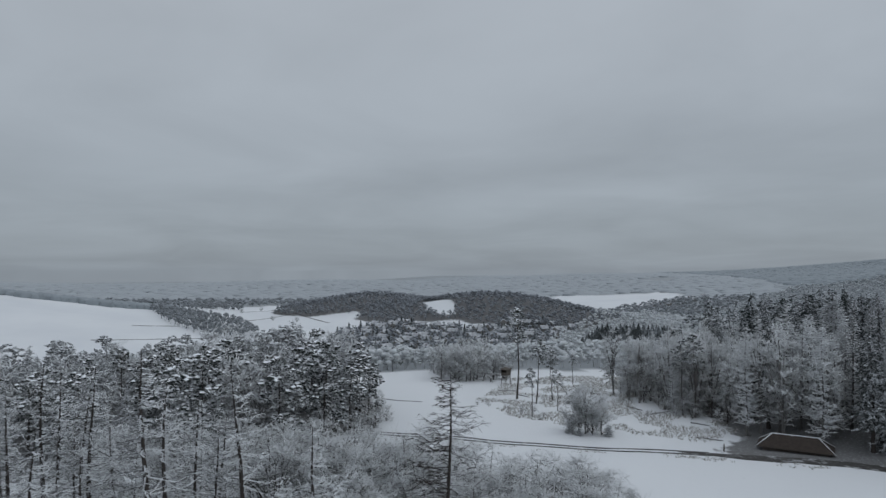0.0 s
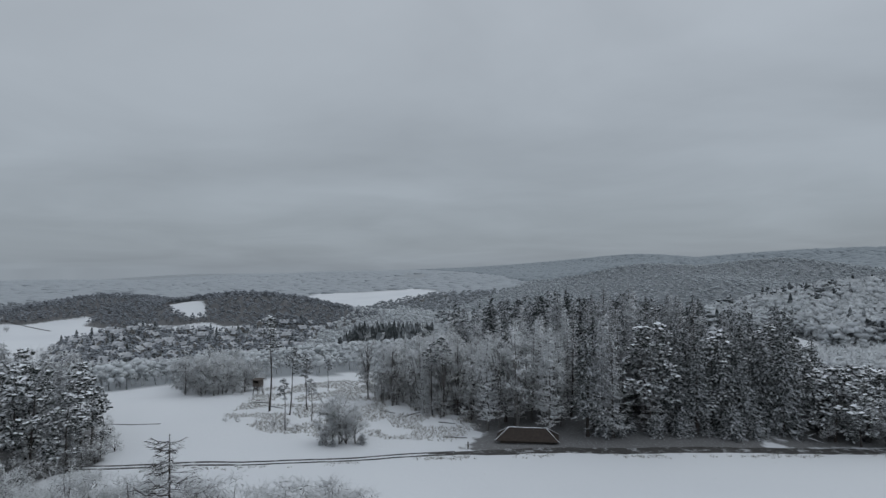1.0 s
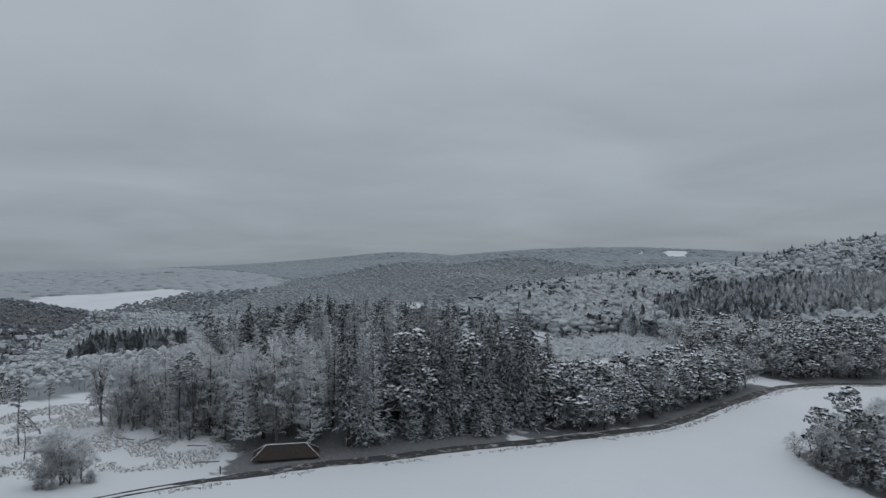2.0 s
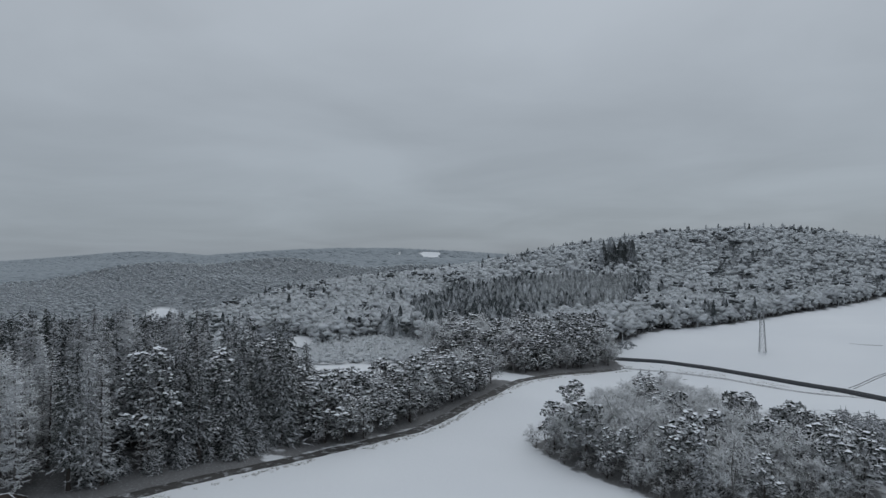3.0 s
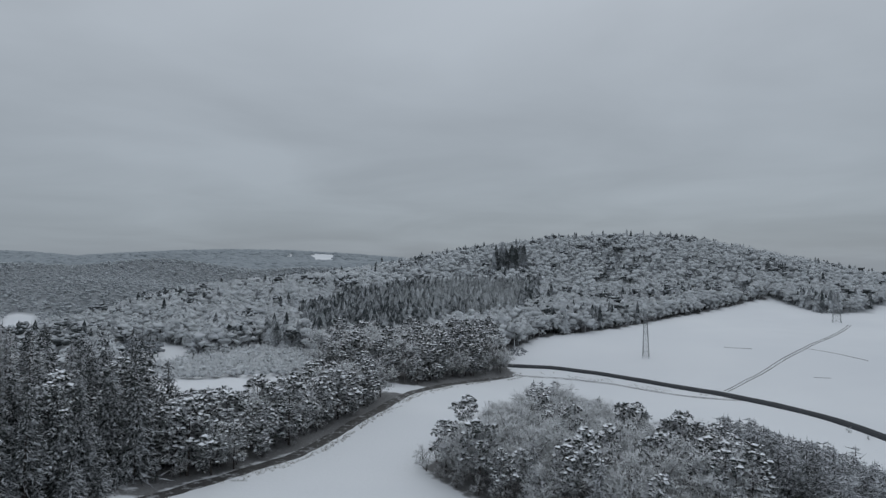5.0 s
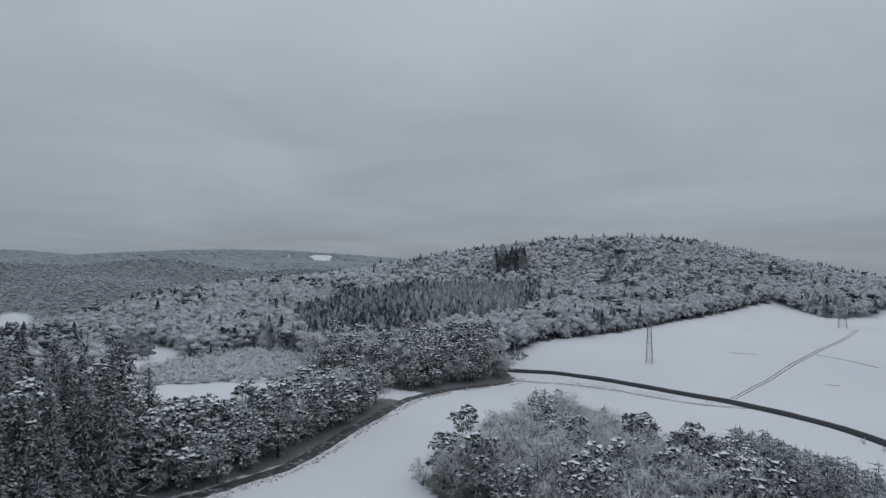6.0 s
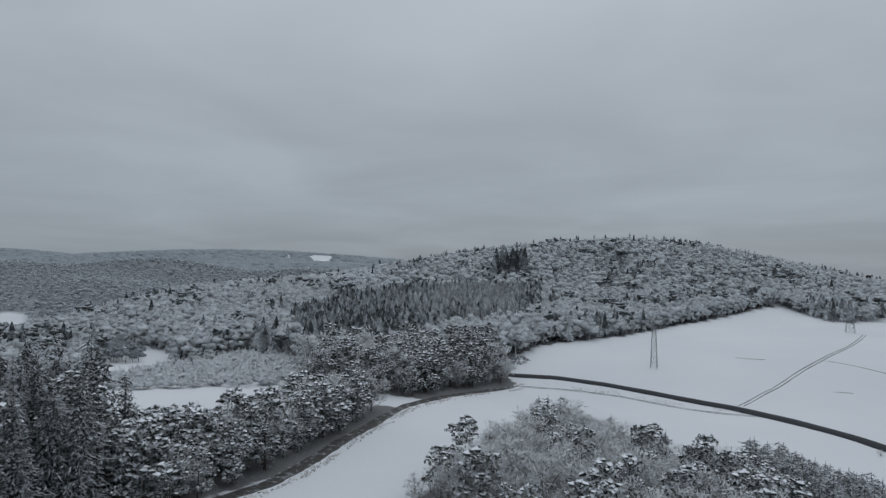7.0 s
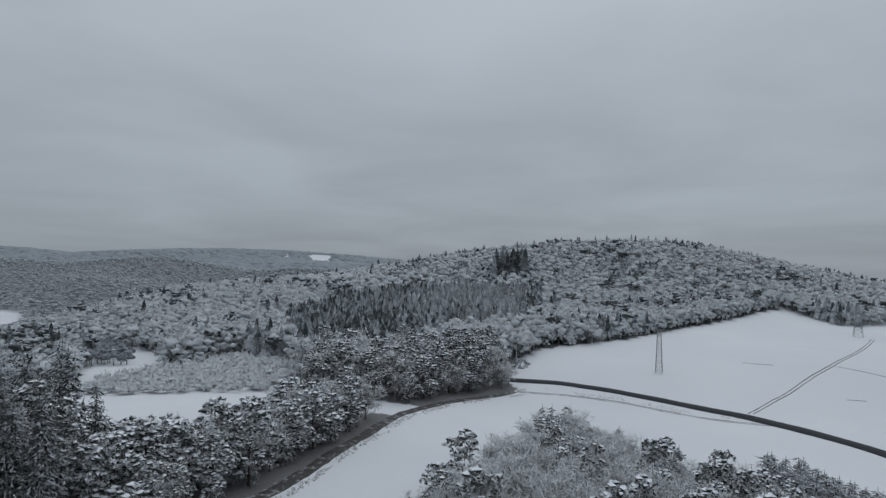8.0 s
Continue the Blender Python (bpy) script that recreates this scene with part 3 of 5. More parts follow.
def pine(rng, h, bare=0.5, wide=0.2, tufts=25, limbs=11, girth=1.0):
    """Scots pine: bare stem, crooked limbs that end in domes of snow-laden tufts."""
    trunk, axis = trunk_shape(rng, h * 0.97, (0.012 * h + 0.06) * girth, rng.uniform(0, 0.04))
    crown = Shape()
    at, way, side, pad, pad_size = [], [], [], [], []
    for i in range(limbs):
        g = (i + rng.uniform(0.1, 0.9)) / limbs
        k = bare + (0.95 - bare) * g
        out = wide * h * math.sin((0.34 + 0.62 * g) * math.pi) ** 0.9 * rng.uniform(0.55, 1.1) + 0.2
        a = i * 2.4 + rng.normal(0, 0.5)
        root = np.r_[axis(k), k * h]
        tip = root + np.r_[polar(out, a), out * rng.uniform(-0.15, 0.35)]
        trunk.tube([root, (root + tip) / 2 + [0, 0, -0.06 * out], tip], [0.04 + 0.004 * h, 0.04, 0.02], 4)
        q = h * wide * rng.uniform(0.36, 0.62) + 0.25
        for _ in range(7):
            e = rng.uniform(0.15, 1.4)
            pad.append(tip + np.r_[polar(q * 0.9 * math.cos(e), rng.uniform(0, 6.28)), q * 0.72 * math.sin(e)])
            pad_size.append(q * rng.uniform(0.18, 0.33))
        for _ in range(tufts):
            u = rng.normal(0, 1, 3)
            u[2] = abs(u[2]) * 0.9 - 0.25
            u /= np.linalg.norm(u)
            p = tip + u * q * rng.uniform(0.3, 1.05) * [1, 1, 0.85]
            for _ in range(3):
                d = u + rng.normal(0, 0.75, 3)
                d[2] = 0.7 * d[2] - 0.05
                length = q * rng.uniform(0.28, 0.46)
                at.append(p)
                way.append(d / np.linalg.norm(d) * length)
                side.append(length * rng.uniform(0.28, 0.45))
    side = np.array(side)
    crown.wedges(at, way, side, side * rng.uniform(0.5, 0.95, len(side)))
    crown.lumps(rng, pad, pad_size, 0.7, rough=0.45)
    return trunk, crown


def larch(rng, h, bare=0.25, wide=0.14, tiers=30, thick=1.0, twigs=7, ring=6):
    """Leafless larch: fine level branches that sweep up at the tips, lined with snow."""
    trunk, axis = trunk_shape(rng, h, 0.009 * h + 0.05)
    crown = Shape()
    at, way, width = [], [], []
    for i in range(tiers):
        k = bare + (1 - bare) * i / tiers
        reach = wide * h * (1 - k) ** 0.6 * rng.uniform(0.7, 1.2) + 0.25
        for j in range(ring):
            a = rng.uniform(0, 6.28)
            out = reach * rng.uniform(0.5, 1.15)
            kk = k + rng.uniform(-0.5, 0.5) / tiers
            root = np.r_[axis(kk), kk * h]
            droop = rng.uniform(-0.32, 0.06)
            knee = root + np.r_[polar(out * 0.6, a), out * 0.6 * droop]
            tip = np.r_[polar(out * 0.45, a + rng.normal(0, 0.2)), out * 0.45 * rng.uniform(0.2, 0.8)]
            at += [root, knee]
            way += [(knee - root) * 1.15, tip]
            width += [0.045 * thick, 0.035 * thick]
            for t in range(twigs):
                f = rng.uniform(0.2, 1.0)
                p = root + (knee - root) * min(1, f * 1.6) + tip * max(0, f * 1.6 - 1) / 0.6
                size = out * rng.uniform(0.12, 0.34) + 0.08
                at.append(p)
                way.append(np.r_[polar(size, a + rng.choice([-1, 1]) * rng.uniform(0.4, 1.3)), size * rng.uniform(-0.7, 0.3)])
                width.append(0.024 * thick)
    crown.spikes(at, way, np.array(width))
    return trunk, crown


def broadleaf(rng, h, bare=0.2, wide=0.36, limbs=9, twigs=600, thick=1.0):
    """Leafless tree or bush: forking limbs and a haze of frosted twigs in lobes."""
    trunk, axis = trunk_shape(rng, h * 0.7, 0.011 * h + 0.03, rng.uniform(0, 0.05))
    crown = Shape()
    at, way, width, facing = [], [], [], []
    mid, ry, rz = bare + (1 - bare) * 0.5, wide * h, (1 - bare) * h * 0.5
    lobes = []
    for i in range(limbs):
        k = rng.uniform(bare * 0.7, 0.6)
        root = np.r_[axis(k / 0.7), k * h]
        a = i * 2.4 + rng.normal(0, 0.4)
        e = np.arcsin(rng.uniform(-0.15 if bare > 0.15 else -0.97, 0.98))
        tip = np.r_[polar(ry * 0.8 * math.cos(e), a), mid * h + rz * 0.85 * math.sin(e)]
        trunk.tube([root, root * 0.45 + tip * 0.55 + [0, 0, 0.04 * h], tip], [0.006 * h + 0.02, 0.004 * h + 0.012, 0.01], 4)
        lobes.append(tip)
    while len(lobes) < limbs * 3.4:
        u = rng.normal(0, 1, 3)
        u /= np.linalg.norm(u)
        lobes.append(np.array([ry * u[0], ry * u[1], rz * u[2]]) * rng.uniform(0.45, 0.82) + [0, 0, mid * h])
    span = min(ry, rz)
    outward = [0.5 * (c - [0, 0, mid * h]) / span + [0, 0, 0.25] for c in lobes]
    size = span * rng.uniform(0.24, 0.42, len(lobes))
    for c, q, o in zip(lobes, size, outward):
        for _ in range(twigs // len(lobes)):
            u = rng.normal(0, 1, 3)
            u[2] += 0.35
            u /= np.linalg.norm(u)
            d = u + rng.normal(0, 0.8, 3) + [0, 0, 0.15]
            at.append(c + u * q * rng.uniform(0.1, 0.85) * [1, 1, 0.85])
            way.append(d / np.linalg.norm(d) * q * rng.uniform(0.45, 0.95))
            width.append(0.016 * thick * (0.7 + 0.05 * h))
            facing.append(u + o + rng.normal(0, 0.3, 3))
    crown.spikes(at, way, np.array(width), facing)
    return trunk, crown


class Kind:
    """A few seed trees of one kind, copied at other places, sizes and turns."""

    def __init__(self, name, builder, mat, label, category, group, height, variants, seed, bark=None, **options):
        self.name, self.mat, self.label, self.category, self.group = name, mat, label, category, group
        self.height, self.rng, self.made, self.count = height, np.random.default_rng(seed), [], 0
        self.shapes = []
        for i in range(variants):
            trunk, crown = builder(self.rng, height, **options)
            self.shapes.append((trunk.mesh(name + "_trunk", bark or BARK), crown.mesh(name + "_crown", mat)))

    def plant(self, x, y, height=None, turn=None, wide=1.0, label="", variant=None):
        i = self.count % len(self.shapes) if variant is None else variant
        self.count += 1
        height = height or self.height * self.rng.uniform(0.85, 1.12)
        turn = self.rng.uniform(0, 360) if turn is None else turn
        ob = new(self.name)
        s = height / self.height
        m = Matrix.Translation((x, y, land(x, y) - 0.1)) @ pose(0, 0, 0, self.rng.normal(0, 1.2), self.rng.normal(0, 1.2), turn) @ Matrix.Diagonal((s * wide, s * wide, s, 1))
        ob.matrix_basis = m
        part("trunk", self.shapes[i][0], ob)
        part("crown", self.shapes[i][1], ob)
        return tagged(ob, label or self.label, self.category, self.group)



# ---- kinds of trees ----
FOREST = "trees of the forest block"
spruces = Kind("spruce", spruce, SPRUCE, "tall snow-laden spruce in a dense forest block", "tree", FOREST, 22, 4, 11, bare=0.2, wide=0.17, tiers=28, fine=0.9)
edge_spruces = Kind("spruce", spruce, SPRUCE, "dark snow-laden spruce branched to the ground at the forest edge", "tree", FOREST, 22, 3, 31, bare=0.03, wide=0.2, tiers=34, fine=0.9)
young = Kind("spruce", spruce, YOUNG, "young snow-dusted spruce in a plantation row", "tree", "young spruce plantation", 10, 3, 12, bare=0.0, wide=0.23, tiers=14)
undergrowth = Kind("spruce", spruce, SPRUCE, "small dark spruce under the forest edge", "tree", FOREST, 8, 2, 43, bare=0.0, wide=0.24, tiers=12)
verge_pines = Kind("pine", pine, PINE, "broad snow-laden pine beside the farm lane", "tree", "pines beside the farm lane", 14, 4, 13, bare=0.1, wide=0.26, tufts=26, limbs=12)
clump_pines = Kind("pine", pine, PINE, "snow-laden pine in the field clump", "tree", "trees of the field clump", 14, 3, 33, bare=0.3, wide=0.24, tufts=25)
dark_pines = Kind("pine", pine, PINE, "dark snow-dusted pine of the western pine wood", "tree", "western pine wood", 16, 3, 36, bare=0.15, wide=0.22, tufts=23)
wood_spruces = Kind("spruce", spruce, MIST_PALED, "broad spruce of the western pine wood, paled for mist", "tree", "western pine wood", 16, 3, 42, bare=0.03, wide=0.23, tiers=26)
block_pines = Kind("pine", pine, MIST_PALED, "snow-laden pine of the western pine wood", "tree", "western pine wood", 16, 3, 34, bare=0.2, wide=0.22, tufts=23)
tall_pines = Kind("pine", pine, PINE, "slim tall pine with bare trunk and small crown", "tree", "lone pines on the clearing", 20, 3, 14, bare=0.6, wide=0.1, tufts=19, limbs=11, girth=0.65)
forest_pines = Kind("pine", pine, PINE, "tall snow-laden pine in the forest block", "tree", FOREST, 22, 3, 15, bare=0.25, wide=0.17, tufts=25, limbs=19)
pale_larches = Kind("larch", larch, FROST, "pale hoarfrosted bare larch at the forest edge", "tree", FOREST, 21, 3, 16, bark=PALE_BARK, bare=0.12, wide=0.14, tiers=30, thick=3.6, twigs=9)
lone_larch = Kind("larch", larch, BARK, "dark bare larch standing alone above the near slope", "tree", "larches on the near slope", 26, 1, 40, bare=0.1, wide=0.24, tiers=46, twigs=15, thick=0.75, ring=7)
tall_frosted = Kind("broadleaf_tree", broadleaf, FROST, "tall slender hoarfrosted tree at the forest edge", "tree", FOREST, 19, 3, 37, bark=PALE_BARK, bare=0.04, wide=0.19, limbs=18, twigs=1150, thick=3.0)
rust_larches = Kind("larch", larch, LARCH, "bare snow-dusted larch among the conifers of the block", "tree", FOREST, 21, 3, 41, bare=0.08, wide=0.16, tiers=30, thick=3.2, twigs=8, ring=5)
mist_paled_spruces = Kind("spruce", spruce, MIST_PALED, "spruce in the forest block, greyed for mist", "tree", FOREST, 22, 3, 35, bare=0.12, wide=0.18, tiers=32, fine=0.85)
near_larches = Kind("larch", larch, LARCH, "bare larch with snow-lined branches on the near slope", "tree", "larches on the near slope", 25, 4, 17, bare=0.1, wide=0.19, tiers=30, twigs=12, thick=1.35, ring=5)
frosted = Kind("broadleaf_tree", broadleaf, FROST, "leafless hoarfrosted broadleaf tree", "tree", "hoarfrosted broadleaf trees", 11, 4, 18, bark=PALE_BARK, bare=0.08, wide=0.42, twigs=900, thick=3.2)
low_trees = Kind("broadleaf_tree", broadleaf, LARCH, "bare snow-dusted broadleaf tree on the near slope", "tree", "broadleaf trees on the near slope", 10, 3, 38, bare=0.1, wide=0.36, limbs=11, twigs=1500, thick=1.35)
far_frosted = Kind("broadleaf_tree", broadleaf, FROST, "leafless hoarfrosted broadleaf tree", "tree", "hoarfrosted broadleaf trees", 12, 3, 39, bark=PALE_BARK, bare=0.08, wide=0.42, twigs=460, thick=4.5)
bushes = Kind("bush", broadleaf, FROST, "leafless hoarfrosted bush in the snow", "bush", "hoarfrosted bushes", 4, 3, 19, bare=0.0, wide=0.55, limbs=6, twigs=330, thick=2.6)

rng = np.random.default_rng(5)

# forest block between the farm lane and the meadows
interior = []
for x, y in scatter(BLOCK, 5.3, 21, [PALE]):
    front = (x + 97) * 0.72 - (y - 80) * 0.70
    tall = 23.5 * rng.uniform(0.88, 1.1) * (0.78 + 0.22 * min(1.0, max(0.0, (-56 - x) / 22)))
    if x < -86 and y < 112 and rng.random() < 0.85:
        (tall_frosted if rng.random() < 0.5 else pale_larches).plant(x, y, tall * 0.9)
    elif front > -9 and x > -76:
        q = rng.random()
        (edge_spruces if q < 0.25 else forest_pines if q < 0.72 else spruces if q < 0.86 else rust_larches).plant(x, y, tall)
    elif y > 140 or x < -112:
        interior.append((x, y))
    elif x < -78 and rng.random() < 0.8:
        q = rng.random()
        (mist_paled_spruces if q < 0.35 else pale_larches if q < 0.55 else spruces if q < 0.8 else rust_larches).plant(x, y, tall)
    else:
        q = rng.random()
        (forest_pines if q < 0.2 else mist_paled_spruces if q < 0.6 else rust_larches if q < 0.75 else spruces).plant(x, y, tall)
for x, y in scatter(PALE, 5.2, 22):
    (tall_frosted if rng.random() < 0.75 else pale_larches).plant(x, y, rng.uniform(14, 20))
for x, y in scatter([(-150, 84), (-118, 80), (-104, 86), (-108, 95), (-130, 98), (-152, 98)], 3.6, 122):
    bushes.plant(x, y, rng.uniform(3.5, 7.5))
for x, y in scatter([(-80, 94), (-69, 106), (-59, 119), (-55, 130), (-60, 132), (-66, 120), (-74, 108), (-84, 98)], 3.2, 123):
    undergrowth.plant(x, y, rng.uniform(3, 8), wide=1.3)
edge_spruces.plant(-57.5, 142, 20.5)
edge_spruces.plant(-57, 127, 22)
edge_spruces.plant(-60, 134, 23)

# pines and frosted trees along the lane
for x, y in scatter(VERGE, 5.4, 23):
    (verge_pines if rng.random() < 0.72 else frosted).plant(x, y, rng.uniform(9.5, 15), wide=rng.uniform(1.0, 1.2))
young.plant(-53.5, 155, 13)
verge_pines.plant(-45, 133, 9.5)
verge_pines.plant(-42, 137.5, 9)
verge_pines.plant(-35.5, 157, 16)
for x, y in scatter([(-52, 127), (-43, 139), (-35, 154), (-27, 186), (-19, 214), (-24, 216), (-50, 150)], 4.5, 51):
    bushes.plant(x, y, rng.uniform(2.5, 4.5))
for x, y in scatter(CORNER, 7.2, 24):
    (verge_pines if rng.random() < (0.85 if x > -12 else 0.4) else far_frosted).plant(x, y, rng.uniform(12, 18))
for x, y in ((-9, 248), (-5, 257), (2, 269), (8, 278), (14, 286), (20, 294), (27, 303), (31, 310)):
    (verge_pines if rng.random() < 0.6 else frosted).plant(x, y, rng.uniform(9, 13))

# clump in the field
for x, y in scatter(CLUMP, 5.3, 25):
    q = rng.random()
    east = x > 48
    if q < (0.35 if east else 0.74):
        frosted.plant(x, y, rng.uniform(9, 14))
    elif q < 0.88:
        clump_pines.plant(x, y, rng.uniform(10, 14))
    else:
        young.plant(x, y, rng.uniform(9, 13))
for x, y, h in ((7.5, 131, 14), (1, 141, 11), (12, 126, 9)):
    clump_pines.plant(x, y, h)
for x, y in ((30, 197), (33, 196), (27, 194), (58, 150), (62, 142)):
    young.plant(x, y, 13)
for x, y in ((-4, 147), (-3, 142), (0, 137), (3, 132), (7, 128), (11, 124), (15, 119), (20, 115), (27, 111), (5, 152), (10, 160), (17, 172), (22, 183), (-1, 149)):
    bushes.plant(x, y, rng.uniform(3, 5.5))

# young spruce strip
rows = scatter(STRIP, 2.9, 26)
for x, y in rows:
    if y > 138:
        young.plant(x, y, rng.uniform(8.4, 11.2), wide=1.35)

# near slope: larches over bare broadleaf trees
for x, y, top in ((-57.1, -30.3, 45), (-61, -33.5, 42), (-54.5, -28.2, 44), (-52, -25, 45), (-49.5, -20, 44), (-44.9, -20.6, 47), (-46.1, -15.9, 41), (-45.3, -13.8, 45), (-36.1, -8.8, 43), (-60, -25, 40), (-53.8, -16, 40), (-42.4, -11.5, 38), (-66, -36, 43), (-63, -42, 45), (-70, -30, 42), (-58, -18, 41), (-40, -27, 43), (-52, -36, 42)):
    near_larches.plant(x, y, top - land(x, y), wide=rng.uniform(1.1, 1.4))
for x, y in scatter([(-42, -16), (-56, -12), (-70, -14), (-84, -40), (-70, -62), (-50, -48)], 8.5, 27):
    near_larches.plant(x, y, rng.uniform(15, 22), wide=1.15)
lone_larch.plant(-31.7, -2.2, 46.5 - land(-31.7, -2.2))
for x, y, top in ((-79.8, -4.6, 32), (-77.7, 0.9, 31), (-76, 5, 30), (-73.9, 9, 32), (-71, 15.6, 29), (-69.3, 20.3, 28), (-66.2, 22.6, 29), (-63.8, 25.1, 28), (-61.8, 27.8, 27), (-78.2, -9, 32), (-70.8, 1, 31), (-69.9, 11.4, 30), (-66.8, 16.9, 28)):
    low_trees.plant(x, y, top + 2.3 - land(x, y), wide=1.2)
    for pull, lower in ((0.95, 0.5), (0.89, 1.3), (0.82, 2.6)):
        u, v = x * pull + rng.normal(0, 1.2), y * pull + rng.normal(0, 1.6)
        low_trees.plant(u, v, max(4.0, top + 2.3 - lower - land(u, v)), wide=1.2)
for x, y in scatter([(-78, -32), (-90, -34), (-95, -8), (-89, 4), (-78, 2), (-74, -14)], 5.0, 127):
    low_trees.plant(x, y, rng.uniform(11, 14.5), wide=1.1)
for x, y in scatter([(-52, -10), (-60, 20), (-72, 6), (-84, -12), (-90, -45), (-68, -55)], 7.5, 28):
    low_trees.plant(x, y, rng.uniform(7, 11))

# pine wood west of the fields
for x, y in scatter(PINES_W, 7.4, 29):
    q = rng.random()
    (far_frosted if q < 0.2 else wood_spruces if q < 0.55 else dark_pines if x > -160 else block_pines).plant(x, y, rng.uniform(13, 19) if y > -22 else rng.uniform(11.5, 15.5))
for x, y in scatter([(-116, -50), (-112, -50), (-121, 2), (-128, 13), (-132, 14), (-126, 2)], 3.6, 104):
    bushes.plant(x, y, rng.uniform(3.5, 6))
for x, y in ((-129, 13), (-124, 4), (-135, 17), (-146, 18), (-155, 19), (-122, -4), (-120, -14)):
    bushes.plant(x, y, rng.uniform(3, 4.5))

# lone pines, trees and scrub on the clearing
for x, y, h in ((-148.8, 54.9, 23.5), (-129.3, 49.9, 11.5), (-142.2, 57.1, 16.6), (-133.2, 58.3, 10), (-164, 79.4, 9.2), (-118, 82, 17.3), (-115.5, 83.5, 18.7), (-173, 76.8, 10.3), (-145, 63, 13)):
    tall_pines.plant(x, y, h)
for x, y, h in ((-112, 53.5, 7.5), (-111, 54.5, 6.5), (-113, 52.5, 5.5), (-110, 56, 5), (-114, 51, 4.5)):
    bushes.plant(x, y, h, wide=0.8)
for x, y, h in ((-113.2, 50.4, 2.2), (-111, 51.4, 1.8), (-108.6, 56.8, 2.4)):
    young.plant(x, y, h, wide=2.0, label="low dark snow-dusted juniper below the frosted bush")
frosted.plant(-112, 53.5, 11)
frosted.plant(-112.8, 54.6, 10)
frosted.plant(-110, 56, 7.5)
frosted.plant(-114, 51.5, 7)
for x, y in ((-112, 50.5), (-114.5, 52), (-109, 57.5), (-133, 49), (-138, 47), (-142, 44), (-128, 52), (-126, 50), (-144, 42), (-131, 51), (-120, 74)):
    bushes.plant(x, y, rng.uniform(1.4, 2.8))
for x, y in scatter([(-181, 44), (-172, 56), (-176, 66), (-196, 62), (-198, 46)], 6.5, 52):
    frosted.plant(x, y, rng.uniform(9.5, 14))
for x, y in scatter([(-181, 44), (-172, 56), (-176, 66), (-196, 62), (-198, 46)], 4.2, 117):
    bushes.plant(x, y, rng.uniform(3, 5.5))
bushes.plant(130, 212, 2.2)
bushes.plant(131, 204, 1.8)

# ---- woods seen from afar ----


def lo_broad(r, lobes=7, twigs=80, thick=0.25):
    """A bare rimed crown, ten metres tall: lobes over a dome under a coat of short twigs that point all ways."""
    s = Shape()
    u = r.normal(0, 1, (lobes, 3))
    u[:, 2] = np.abs(u[:, 2]) * 1.1 - 0.55
    u[0] = (0, 0, 1)
    u /= np.linalg.norm(u, axis=1, keepdims=True)
    centre = u * r.uniform(0.6, 0.9, (lobes, 1)) * [2.6, 2.6, 3.3] + [0, 0, 4.8]
    size = r.uniform(1.1, 1.8, lobes)
    s.lumps(r, centre, size * 0.88, 0.85, u + [0, 0, 0.3], 0.2, rough=0.4)
    pick = r.integers(0, lobes, twigs)
    d = r.normal(0, 1, (twigs, 3)) + u[pick] * 0.8 + [0, 0, 0.2]
    d /= np.linalg.norm(d, axis=1, keepdims=True)
    way = d + r.normal(0, 0.7, (twigs, 3))
    way /= np.linalg.norm(way, axis=1, keepdims=True)
    at = centre[pick] + d * size[pick, None] * r.uniform(0.55, 0.95, (twigs, 1)) - way * 0.4
    s.spikes(at, way * r.uniform(0.7, 1.4, (twigs, 1)), r.uniform(0.7, 1.3, twigs) * thick, d * 0.7 + u[pick] * 0.7 + [0, 0, 0.25] + r.normal(0, 0.15, (twigs, 3)))
    s.spikes([[0, 0, -0.5]], [[0, 0, 6]], 0.25, [[1, 0, 0]])
    return s


def lo_thin(r):
    return lo_broad(r, 6, 44, 0.3)


def lo_grove(r):
    return lo_broad(r, 5, 25, 0.36)


def lo_far(r):
    return lo_broad(r, 4, 8, 0.55)


def lo_scrub(r):
    s = Shape()
    c = np.c_[polar(r.uniform(0.5, 3.2, 5), r.uniform(0, 6.28, 5)), r.uniform(1.5, 4.5, 5)]
    s.lumps(r, c, r.uniform(1.2, 2.2, 5), 0.9, np.tile([0, 0, 1.0], (5, 1)), 0.3, rough=0.4)
    c = np.repeat(c, 4, 0)
    d = r.normal(0, 1, (20, 3)) + [0, 0, 0.9]
    s.spikes(c + d * 0.5, d * r.uniform(0.8, 1.7, (20, 1)), r.uniform(0.3, 0.5, 20), d + [0, 0, 0.8])
    return s


def lo_young(r):
    return spruce(r, 10, bare=0.0, wide=0.23, tiers=10)[1]


def lo_forest(r):
    s = spruce(r, 22, bare=0.35, wide=0.17, tiers=13, ring=5, fine=1.3)[1]
    s.v = [v * 10 / 22 for v in s.v]
    return s


def lo_spruce(r):
    """A dark spire with ragged skirts of drooping snowy branches."""
    s = Shape()
    s.skirts(r, 8, 10, 2.0, 6)
    return s


def lo_pine(r, n=10):
    s = Shape()
    u = r.normal(0, 1, (n, 3))
    u[:, 2] = np.abs(u[:, 2]) - 0.3
    u /= np.linalg.norm(u, axis=1, keepdims=True)
    s.lumps(r, u * [2.7, 2.7, 2.4] * r.uniform(0.5, 1, (n, 1)) + [0, 0, 6.6], r.uniform(0.8, 1.4, n), 0.7, rough=0.45)
    s.spikes([[0, 0, -0.5]], [[0, 0, 8]], 0.22)
    return s


def lo_dome(r):
    s = Shape()
    s.lump(r, (0, 0), [(-1.0, 7.0), (5.5, 5.6), (9.0, 0)], 5)
    return s


